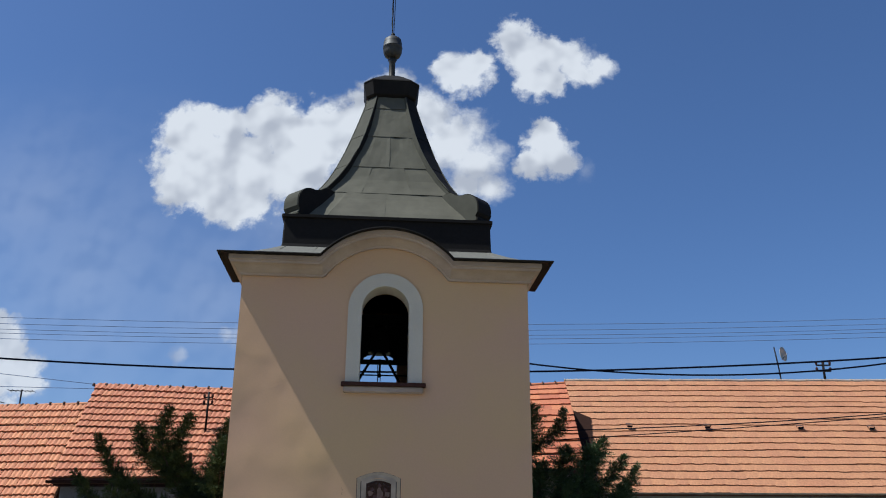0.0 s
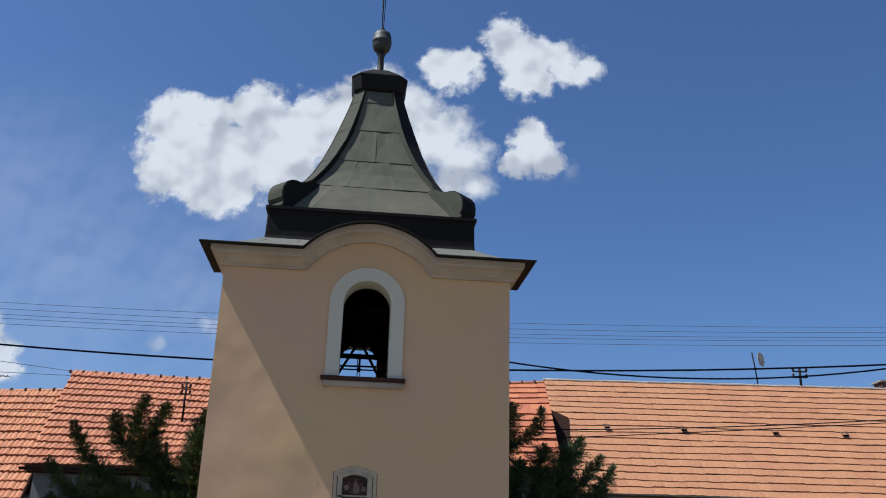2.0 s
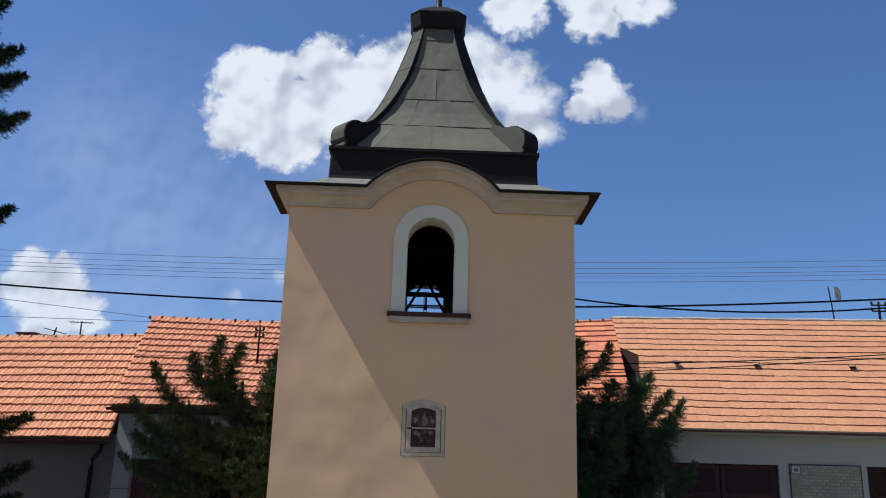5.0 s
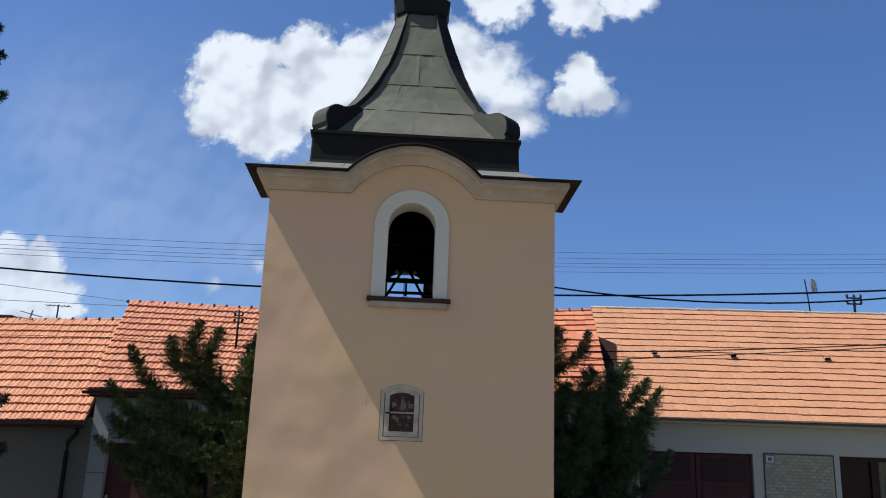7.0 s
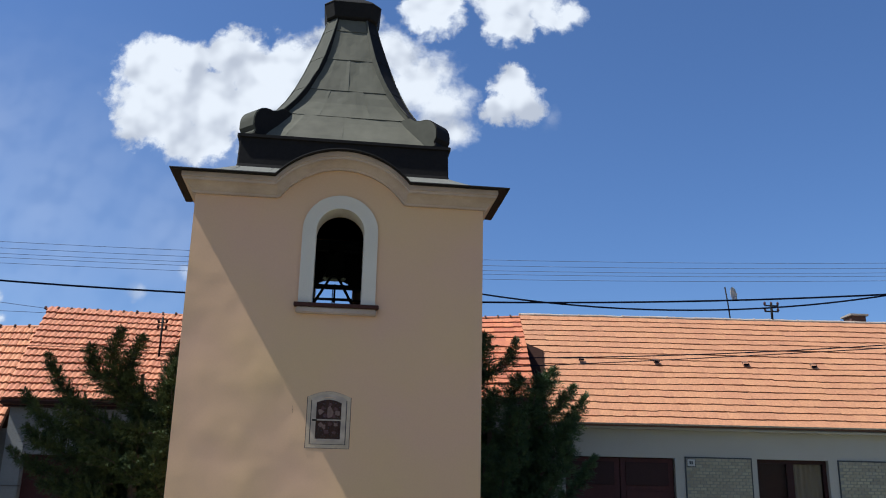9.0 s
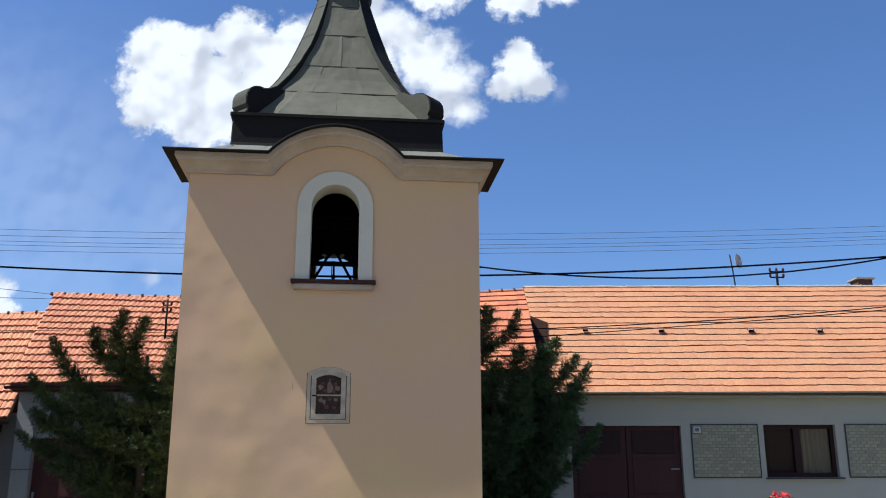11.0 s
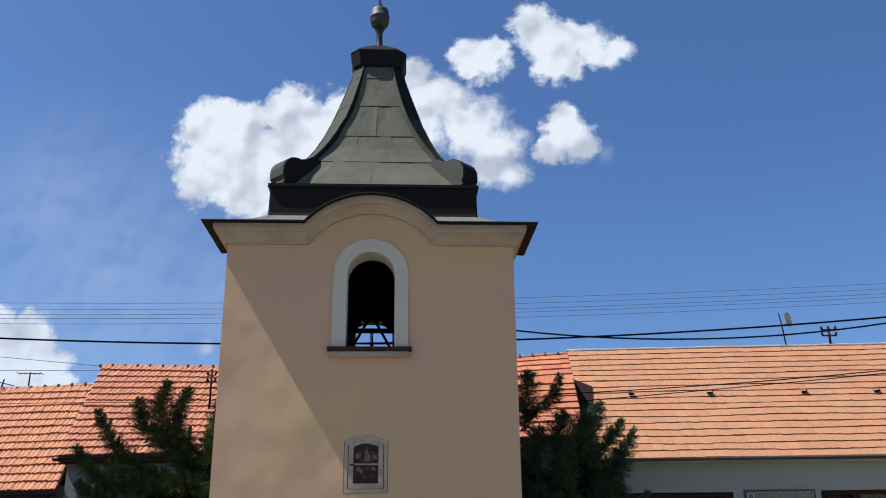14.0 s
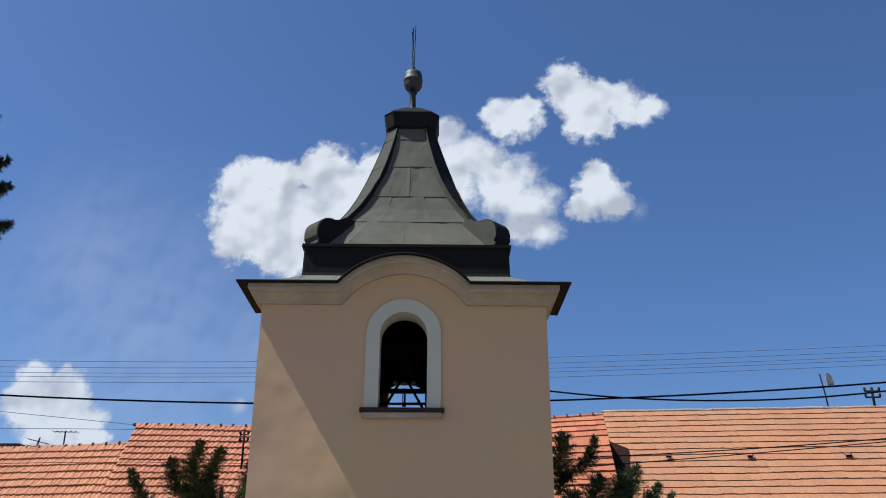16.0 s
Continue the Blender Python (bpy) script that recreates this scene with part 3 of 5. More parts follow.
part("chain", rod([(0.025, 0.05, 0.95), (0.03, 0.05, 0.4), (0.03, 0.05, 0.01)], 0.006, IRON, 5), bell)
part("clapper", lathe([(0.012, 0.95), (0.012, 0.72), (0.03, 0.70), (0.03, 0.66), (0.008, 0.64)], IRON, 10), bell, m=pose(0.01, 0.05, 0))

# ---- shrine in the tower wall ----
shrine = thing("wall_shrine", TOWER @ pose(-0.022, -HW, 2.19), "worn white framed glazed niche in the tower wall", "niche")


def arched_outline(half, height, rise, k=12):
    pts = [(-half, 0)] + [(-half + 2 * half * i / k, height + rise * math.sin(math.pi * i / k)) for i in range(k + 1)] + [(half, 0)]
    return pts


def arched_frame(half, z0, height, rise, width, y0, y1, mat, name):
    a = arched_outline(half, height, rise)
    b = [(x * (half - width) / half, max(z, 0) if 0 < i < len(a) - 1 else 0) for i, (x, z) in enumerate(a)]
    b = [(x, (z - width) if 0 < i < len(a) - 1 else width) for i, (x, z) in enumerate(b)]
    n = len(a)
    verts = [(x, y, z + z0) for y in (y0, y1) for x, z in a] + [(x, y, z + z0) for y in (y0, y1) for x, z in b]
    faces = []
    for i in range(n):
        j = (i + 1) % n
        faces += [(i, j, 2 * n + j, 2 * n + i), (n + i, 3 * n + i, 3 * n + j, n + j), (i, n + i, n + j, j), (2 * n + i, 2 * n + j, 3 * n + j, 3 * n + i)]
    me = mesh_of(name, verts, faces, mat)
    bm = bmesh.new()
    bm.from_mesh(me)
    bmesh.ops.recalc_face_normals(bm, faces=bm.faces[:])
    bm.to_mesh(me)
    bm.free()
    return me


part("surround", arched_frame(0.283, 0, 0.66, 0.075, 0.045, -0.003, 0.05, NICHE_PLASTER, "surround"), shrine, "flaking limewashed border")
# dark strips draw the shade in the gaps round the casing and border
part("joint", arched_frame(0.241, 0.043, 0.605, 0.064, 0.02, -0.0015, 0.03, JOINT_SHADE, "joint"), shrine)
part("outer_joint", arched_frame(0.291, -0.006, 0.664, 0.080, 0.012, -0.0015, 0.03, JOINT_SHADE, "outer_joint"), shrine)
part("casing", arched_frame(0.226, 0.052, 0.59, 0.058, 0.040, -0.005, 0.04, FRAME_WOOD, "casing"), shrine)
part("sash", arched_frame(0.186, 0.095, 0.515, 0.042, 0.022, -0.008, 0.02, FRAME_WOOD, "sash"), shrine)
part("sash_bar", box(-0.18, 0.18, -0.009, 0.0, 0.352, 0.372, FRAME_WOOD, 0.004), shrine)
part("weather_bar", box(-0.20, 0.20, -0.010, 0.0, 0.075, 0.10, FRAME_WOOD, 0.006), shrine)
part("latch", box(-0.215, -0.15, -0.018, -0.008, 0.345, 0.367, IRON, 0.003), shrine)
part("pane", box(-0.167, 0.167, -0.006, -0.003, 0.11, 0.62, CLEAR), shrine)
shrine_picture = thing("framed_picture", TOWER @ pose(-0.022, -HW - 0.001, 2.19), "dark faded picture behind the niche glass", "picture")
part("picture_board", box(-0.175, 0.175, 0.0, 0.012, 0.10, 0.635, PICTURE), shrine_picture)
rnd = random.Random(4)
for x, z, r, tall, mat in ((0.015, 0.46, 0.040, 1.9, PALE_PAINT), (0.015, 0.565, 0.022, 1.1, RED_PAINT), (-0.105, 0.465, 0.034, 1.0, PALE_PAINT), (-0.080, 0.515, 0.024, 1.0, RED_PAINT), (0.115, 0.455, 0.034, 1.0, PALE_PAINT),
                           (0.090, 0.51, 0.022, 1.0, RED_PAINT), (-0.045, 0.42, 0.026, 1.0, RED_PAINT), (0.07, 0.415, 0.024, 1.0, RED_PAINT), (-0.10, 0.30, 0.028, 1.0, PALE_PAINT), (-0.055, 0.275, 0.024, 1.3, PALE_PAINT),
                           (0.10, 0.305, 0.028, 0.8, PALE_PAINT), (0.02, 0.31, 0.028, 0.8, RED_PAINT), (-0.02, 0.21, 0.034, 0.8, RED_PAINT), (0.08, 0.20, 0.026, 0.8, RED_PAINT)):
    bumps, turn = rnd.choice((3, 4, 5)), rnd.uniform(0, 6)
    part("painted_patch", extrude([(x + r * (1 + 0.22 * math.sin(bumps * a + turn)) * math.cos(a), z + tall * r * (1 + 0.15 * math.sin(bumps * a + turn + 1)) * math.sin(a)) for a in [k * math.pi / 10 for k in range(20)]], -0.0025, 0.002, mat), shrine_picture)

part("crack", rod([(-0.500, -HW + 0.001, 2.725), (-0.495, -HW + 0.001, 2.69), (-0.499, -HW + 0.001, 2.655), (-0.496, -HW + 0.001, 2.63)], 0.0018, DARK_SHEET, 5), tower, "short crack in the plaster")

# ---- roofs of tile ----
def tile_mesh(width, length, kind, mat):
    """A clay tile along +y (up the slope), with a thick lower edge; deeply or slightly fluted."""
    n = 12
    xs = [width * i / n for i in range(n + 1)]
    deep = 0.022 if kind == "fluted" else 0.0015
    lift = [deep * (0.5 - 0.5 * math.cos(4 * math.pi * i / n)) ** 0.8 + (0.013 * i / n if kind == "fluted" else 0.001 * i / n) for i in range(n + 1)]
    lip = {"fluted": 0.050, "thick": 0.040, "flat": 0.031}[kind]
    round_end = [0.0 if kind == "fluted" else 0.009 * (2 * i / n - 1) ** 2 for i in range(n + 1)]
    verts = [(x, y, z + lip) for x, y, z in zip(xs, round_end, lift)] + [(x, length, z + 0.008) for x, z in zip(xs, lift)] + [(x, 0.012 + y, z * 0.8 + 0.002) for x, y, z in zip(xs, round_end, lift)]
    k = n + 1
    faces = [(i, i + 1, k + i + 1, k + i) for i in range(n)] + [(2 * k + i, 2 * k + i + 1, i + 1, i) for i in range(n)]
    faces += [(0, k, 2 * k), (n, 2 * k + n, k + n)]
    return mesh_of("tile", verts, faces, mat)


def tiled_patch(roof, corners, rows, width, kind, mat, seed, limit=300, skew=0.0):
    """Lays tiles over a four-cornered slope; the first ones as parts, those past the limit joined into one."""
    rng = random.Random(seed)
    el, er, rl, rr = [Vector(c) for c in corners]
    cols = max(1, round((er - el).length / width))
    wide = (er - el).length / cols
    high = ((rl - el).length + (rr - er).length) / 2 / rows
    variants = [tile_mesh(wide * 1.0, high * 1.10, kind, mat) for _ in range(1)]
    made, verts, faces = 0, [], []
    cells = [(r, c) for c in range(cols) for r in range(rows)]
    for r, c in cells:
        shift = 0.0
        u0, v0 = min((c + shift) / cols, 0.9999), r / rows
        p = el.lerp(er, u0).lerp(rl.lerp(rr, u0), v0)
        q = el.lerp(er, u0 + 1 / cols).lerp(rl.lerp(rr, u0 + 1 / cols), v0)
        t = el.lerp(er, u0).lerp(rl.lerp(rr, u0), v0 + 1 / rows)
        ex = (q - p).normalized()
        ey = (t - p)
        ez = ex.cross(ey).normalized()
        ey = ez.cross(ex).normalized()
        lean = (t - p).dot(ex) / max((t - p).dot(ey), 0.001)
        p = p + ez * rng.uniform(0, 0.005) + ey * (rng.uniform(-0.008, 0.008) + 0.045 * noise.noise(Vector((p.x * 0.5, r * 0.8, seed))) + 0.016 * noise.noise(Vector((p.x * 1.9, r * 1.7, seed + 5))))
        tilt = rng.uniform(-0.02, 0.02)
        ex2 = (ex + ey * tilt * 0.5 + ez * rng.uniform(-0.012, 0.012)).normalized()
        ey2 = ey + ex * lean
        scale = (q - p).length / wide
        m = Matrix(((ex2.x * scale, ey2.x, ez.x, p.x), (ex2.y * scale, ey2.y, ez.y, p.y), (ex2.z * scale, ey2.z, ez.z, p.z), (0, 0, 0, 1)))
        if made < limit:
            part("tile", variants[0], roof, m=m)
        else:
            base = len(verts)
            verts += [m @ v.co for v in variants[0].vertices]
            faces += [tuple(base + i for i in f.vertices) for f in variants[0].polygons]
        made += 1
    if verts:
        tagged(part("tile_field", mesh_of("tile_field", verts, faces, mat), roof), kind="stuff")


def under_roof(corners, back, name, thick=0.10):
    """The closed body below the tiles: front slope and back slope with thickness."""
    el, er, rl, rr = [Vector(c) for c in corners]
    bl, br = Vector((rl.x, rl.y + back, el.z)), Vector((rr.x, rr.y + back, er.z))
    top = [el, er, rr, br, bl, rl]
    verts = [p for p in top] + [p - Vector((0, 0, thick)) for p in top]
    faces = [(0, 1, 2, 5), (5, 2, 3, 4), (6, 11, 8, 7), (11, 10, 9, 8), (0, 6, 7, 1), (3, 9, 10, 4), (0, 5, 11, 6), (5, 4, 10, 11), (1, 7, 8, 2), (2, 8, 9, 3)]
    return mesh_of(name, verts, faces, UNDER)


def ridge_caps(roof, a, b, step, mat, radius=0.085, proud=True):
    a, b = Vector(a), Vector(b)
    n = round((b - a).length / step)
    k = 8
    verts, faces = [], []
    ln = (b - a).length / n
    for x, r in ((-0.012, radius * (1.65 if proud else 1.3)), (0.014, radius * (1.5 if proud else 1.2)), (0.03, radius), (ln * 1.02, radius * 0.92)):
        verts += [(x, r * math.cos(math.pi * i / k), r * math.sin(math.pi * i / k)) for i in range(k + 1)]
    for s in range(3):
        faces += [(s * (k + 1) + i, s * (k + 1) + i + 1, (s + 1) * (k + 1) + i + 1, (s + 1) * (k + 1) + i) for i in range(k)]
    faces.append(tuple(range(k + 1)))
    me = mesh_of("ridge_tile", verts, faces, mat)
    me.materials.append(KNOB)
    for f in me.polygons:
        if proud and (f.index < 2 * k or len(f.vertices) > 4):
            f.material_index = 1
    d = (b - a).normalized()
    rng = random.Random(3)
    for i in range(n):
        p = a.lerp(b, i / n)
        part("ridge_tile", me, roof, m=Matrix.Translation(p + Vector((0, 0, rng.uniform(-0.006, 0.006)))) @ Vector((1, 0, 0)).rotation_difference(d).to_matrix().to_4x4())


def walls(house, label, x0, x1, y0, y1, z1, mat, openings=(), thick=0.3):
    """House walls: the front one is cut by openings (x0, x1, z0, z1); the others are plain."""
    out = []
    xs = sorted({x0, x1, *[o[0] for o in openings], *[o[1] for o in openings]})
    for a, b in zip(xs, xs[1:]):
        holes = sorted([(o[2], o[3]) for o in openings if o[0] <= a + 0.001 and o[1] >= b - 0.001])
        z = 0.0
        for h0, h1 in holes:
            if h0 > z:
                out.append(box(a, b, y0, y0 + thick, z, h0, mat))
            z = h1
        out.append(box(a, b, y0, y0 + thick, z, z1, mat))
    out.append(box(x0, x1, y1 - thick, y1, 0, z1, mat))
    out.append(box(x0, x0 + thick, y0 + thick, y1 - thick, 0, z1, mat))
    out.append(box(x1 - thick, x1, y0 + thick, y1 - thick, 0, z1, mat))
    for me in out:
        part("wall", me, house, label)


def gable(x, y0, ze, yr, zr, y1, mat, thick=0.25):
    verts = [(x, y0, ze), (x, yr, zr), (x, y1, ze), (x + thick, y0, ze), (x + thick, yr, zr), (x + thick, y1, ze)]
    return mesh_of("gable", verts, [(0, 1, 2), (5, 4, 3), (0, 3, 4, 1), (1, 4, 5, 2), (0, 2, 5, 3)], mat)


def half_round_gutter(x0, x1, y, z0, z1, r, mat):
    k = 7
    verts, faces = [], []
    for x, z in ((x0, z0), (x1, z1)):
        for rr in (r, r - 0.008):
            verts += [(x, y - rr * math.cos(math.pi * i / k), z - rr * math.sin(math.pi * i / k)) for i in range(k + 1)]
    n = k + 1
    for i in range(k):
        faces += [(i, 2 * n + i, 2 * n + i + 1, i + 1), (n + i, n + i + 1, 3 * n + i + 1, 3 * n + i)]
    faces += [(0, n, 3 * n, 2 * n), (k, 2 * n + k, 3 * n + k, n + k)]
    return mesh_of("gutter", verts, faces, mat)


def antenna(m, height, booms, label):
    ob = thing("tv_antenna", m, label, "antenna")
    part("mast", rod([(0, 0, 0), (0, 0, height)], 0.018, IRON, 6), ob)
    for z, length, turn, n in booms:
        boom = part("boom", rod([(-length / 2, 0, 0), (length / 2, 0, 0)], 0.010, IRON, 5), ob, m=pose(0, 0, z, 0, 0, turn))
        for i in range(n):
            x = -length / 2 + length * i / max(1, n - 1)
            part("element", rod([(x, -0.16, 0), (x, 0.16, 0)], 0.006, IRON, 4), boom)
    return ob


# ---- long house with the pale orange roof ----
long_house = thing("long_house", pose(0, 0, 0), "long grey rendered house with pale orange tiled roof", "house")
LONG = [(2.9, 17.0, 3.015), (14.6, 17.0, 3.065), (2.9, 20.3, 5.79), (14.6, 20.3, 5.88)]
WINDOWS = [(7.16, 8.59), (10.35, 11.78)]
GATE = (3.38, 5.53)
walls(long_house, "grey rendered wall", 2.95, 14.5, 17.3, 23.4, 3.12, GREY_WALL, [(GATE[0], GATE[1], 0.12, 2.43)] + [(a, b, 1.45, 2.45) for a, b in WINDOWS])
part("gable", gable(14.25, 17.3, 3.12, 20.3, 5.7, 23.4, GREY_WALL), long_house)
part("gable", gable(2.95, 17.3, 3.12, 20.3, 5.6, 23.4, GREY_WALL), long_house)
part("eaves_board", box(2.95, 14.55, 17.06, 17.30, 2.96, 3.0, GREY_WALL, 0.006), long_house)
part("gutter", half_round_gutter(2.92, 14.58, 16.98, 3.045, 3.095, 0.030, GUTTER), long_house, "pale weathered narrow gutter")
long_roof = part("roof", under_roof(LONG, 3.3, "roof", 0.03), long_house, "pale orange clay tile roof with mortared ridge")
for i, x in enumerate((4.0, 5.65, 7.62, 9.13, 11.0, 12.6)):
    vent = part("roof_vent", mesh_of("roof_vent", [(-0.05, -0.06, 0.02), (0.085, -0.06, 0.02), (0.06, -0.02, 0.085), (-0.075, -0.02, 0.085), (-0.07, 0.08, 0.055), (0.06, 0.08, 0.055)], [(3, 2, 5, 4), (0, 3, 4), (1, 5, 2)], KNOB), long_roof,
                "small hooded vent tile", pose(x, 18.68, 4.50, 39.8))
    me = box(-0.05, 0.06, -0.042, -0.038, 0.025, 0.072, CABLE)
    part("vent_mouth", me, long_roof, m=pose(x, 18.68, 4.50, 39.8))


def mosaic_panel(x0, x1, z0, z1, seed):
    """A panel of small staggered wall tiles in a black border."""
    ob = part("tile_panel", box(x0, x1, 17.285, 17.301, z0, z1, GROUT), long_house, "grey-green mosaic tile panel in a thin black border")
    for a, b, c, d in ((x0 - 0.018, x1 + 0.018, z1, z1 + 0.022), (x0 - 0.018, x1 + 0.018, z0 - 0.022, z0), (x0 - 0.018, x0, z0, z1), (x1, x1 + 0.018, z0, z1)):
        part("border", box(a, b, 17.275, 17.302, c, d, BORDER), ob)
    rng = random.Random(seed)
    w, h = 0.112, 0.054
    verts, faces = [], []
    rows, cols = int((z1 - z0) / (h + 0.006)), int((x1 - x0) / (w + 0.008))
    sw, sh = (x1 - x0) / cols, (z1 - z0) / rows
    for r in range(rows):
        for c in range(cols):
            o = 0.5 * sw * (r % 2)
            a, b = x0 + c * sw + o + 0.010, min(x0 + (c + 1) * sw + o - 0.010, x1 - 0.004)
            c0, c1 = z0 + r * sh + 0.007, z0 + (r + 1) * sh - 0.007
            y = 17.280 - rng.uniform(0, 0.005)
            k = len(verts)
            verts += [(a, y, c0), (b, y, c0), (b, y, c1), (a, y, c1), (a, 17.285, c0), (b, 17.285, c0), (b, 17.285, c1), (a, 17.285, c1)]
            faces += [(k, k + 1, k + 2, k + 3), (k + 3, k + 2, k + 6, k + 7), (k, k + 4, k + 5, k + 1), (k + 1, k + 5, k + 6, k + 2), (k, k + 3, k + 7, k + 4)]
    tagged(part("mosaic", mesh_of("mosaic", verts, faces, MOSAIC), ob), kind="stuff")
    return ob


first = mosaic_panel(5.74, 7.03, 1.46, 2.44, 1)
mosaic_panel(8.79, 10.10, 1.46, 2.44, 2)
mosaic_panel(11.98, 13.3, 1.46, 2.44, 3)
part("plate_border", box(5.755, 5.925, 17.2705, 17.279, 2.275, 2.425, BORDER, 0.003), long_house)
plate = part("number_plate", box(5.765, 5.915, 17.266, 17.276, 2.285, 2.415, DISH, 0.004), long_house, "white enamel plate")
for i in range(2):
    part("plate_mark", box(5.805 + i * 0.038, 5.832 + i * 0.038, 17.262, 17.2665, 2.32, 2.38, BORDER), plate)


def house_window(house, x0, x1, z0, z1, y):
    win = part("window", box(x0 + 0.005, x1 - 0.005, y + 0.22, y + 0.24, z0 + 0.005, z1 - 0.005, SILL), house, "dark brown two-sash window with a beige curtain")
    split = x0 + (x1 - x0) * 0.485
    for a, b, c, d in ((x0, x0 + 0.075, z0, z1), (x1 - 0.075, x1, z0, z1), (x0 + 0.075, x1 - 0.075, z0, z0 + 0.085), (x0 + 0.075, x1 - 0.075, z1 - 0.075, z1), (split - 0.07, split + 0.07, z0 + 0.085, z1 - 0.075)):
        part("window_frame", box(a, b, y + 0.10, y + 0.17, c, d, BROWN, 0.006), win)
    for a, b in ((x0 + 0.075, split - 0.07), (split + 0.07, x1 - 0.075)):
        part("pane", box(a, b, y + 0.135, y + 0.14, z0 + 0.085, z1 - 0.075, CLEAR), win)
    part("window_sill", box(x0 - 0.03, x1 + 0.06, y - 0.09, y + 0.10, z0 - 0.035, z0 - 0.002, BORDER, 0.005), win)
    k = 26
    pts = [(split + 0.06 + (x1 - split - 0.13) * i / k, y + 0.185 + 0.012 * math.sin(i * 1.5)) for i in range(k + 1)]
    verts = [(x, yy, z) for z in (z0 + 0.06, z1 - 0.06) for x, yy in pts]
    part("curtain", mesh_of("curtain", verts, [(i, i + 1, k + 2 + i, k + 1 + i) for i in range(k)], CURTAIN, True), win, "beige curtain")


for a, b in WINDOWS:
    house_window(long_house, a, b, 1.45, 2.45, 17.3)
gate = part("gate", box(GATE[0], GATE[1], 17.42, 17.46, 0.12, 2.43, BROWN), long_house, "dark red-brown double timber gate")
mid = (GATE[0] + GATE[1]) / 2
for a, b in ((GATE[0] + 0.02, mid - 0.01), (mid + 0.01, GATE[1] - 0.02)):
    leaf = part("gate_leaf", box(a, b, 17.385, 17.42, 0.14, 2.41, RED_DOOR, 0.006), gate)
    for c, d in ((0.22, 1.05), (1.15, 1.80), (1.90, 2.34)):
        part("gate_panel", box(a + 0.10, b - 0.10, 17.37, 17.386, c, d, RED_DOOR if c < 1.8 else BROWN, 0.008), leaf)
part("gate_handle", box(GATE[1] - 0.22, GATE[1] - 0.06, 17.34, 17.37, 1.60, 1.62, STEEL, 0.004), gate)

chimney = part("chimney", box(11.02, 11.38, 20.35, 20.75, 5.6, 6.05, BRICK, 0.01), long_house, "low dark brick chimney")
part("chimney_cap", box(10.97, 11.43, 20.30, 20.80, 6.05, 6.10, GUTTER, 0.01), chimney)
part("ridge_mortar", rod([(2.9 + i * 0.39, 20.3 + 0.01 * math.sin(i * 2.1), 5.80 + 0.003 * i + 0.008 * math.sin(i * 1.7)) for i in range(31)], 0.040, MORTAR, 8), long_roof)
ridge_caps(long_roof, (2.9, 20.3, 5.80), (14.6, 20.3, 5.89), 0.36, MORTAR, 0.038, False)
# dark sheet laid over the tiles in place of a shadow beside the verge
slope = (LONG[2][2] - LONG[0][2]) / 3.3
part("roof_shade", mesh_of("roof_shade", [(x, y, LONG[0][2] + (y - 17.0) * slope + d) for d in (0.08, 0.01) for x, y in ((2.84, 19.22), (3.24, 18.96), (3.16, 18.42), (3.10, 17.9), (2.70, 17.9))],
                         [(4, 3, 2, 1, 0), (5, 6, 7, 8, 9)] + [(i, (i + 1) % 5, (i + 1) % 5 + 5, i + 5) for i in range(5)], ROOF_SHADE), long_roof, "dark sheet standing in for the shadow where the two roofs meet")
tiled_patch(long_roof, LONG, 18, 0.235, "flat", TILE_ORANGE, 11)

dish = thing("satellite_dish", pose(8.13, 20.62, 5.90), "off-white round dish on a leaning roof mast", "satellite dish")
part("mast", rod([(0.03, 0, -0.45), (-0.04, 0, 0.4), (-0.09, 0, 0.82)], 0.016, IRON, 6), dish)
part("reflector", lathe([(0.001, 0.0), (0.07, 0.008), (0.13, 0.03), (0.175, 0.058), (0.178, 0.063), (0.13, 0.04), (0.05, 0.014)], DISH, 24), dish, m=pose(0.04, -0.05, 0.63, 86, 0, 44))
part("feed_arm", rod([(0.05, -0.04, 0.50), (0.13, -0.22, 0.62)], 0.008, STEEL, 5), dish)
roof_mast = thing("roof_mast", pose(9.03, 20.3, 5.86), "steel roof mast with insulators for the supply lines", "mast")
part("pole", rod([(0, 0, -0.1), (0, 0, 0.42)], 0.03, IRON, 8), roof_mast)
for z in (0.22, 0.36):
    part("cross_arm", box(-0.17, 0.17, -0.02, 0.02, z - 0.015, z + 0.015, IRON, 0.004), roof_mast)
    for x in (-0.16, 0.0, 0.16):
        part("insulator", lathe([(0.015, 0), (0.032, 0.01), (0.025, 0.035), (0.032, 0.05), (0.012, 0.08)], SILL, 10), roof_mast, m=pose(x, 0, z + 0.015))

# ---- red roofed part behind the tower ----
mid_house = thing("red_roof_house", pose(0, 0, 0), "red tiled house whose roof stands proud of its neighbour", "house")
UPPER = [(0.9, 19.3, 4.88), (2.90, 19.3, 4.94), (0.9, 20.32, 5.60), (2.95, 20.32, 5.74)]
LOWER = [(0.9, 16.95, 3.40), (2.77, 16.95, 3.47), (0.9, 18.42, 4.76), (2.77, 18.42, 4.82)]
walls(mid_house, "", 0.95, 2.68, 17.25, 23.3, 3.5, GREY_WALL)
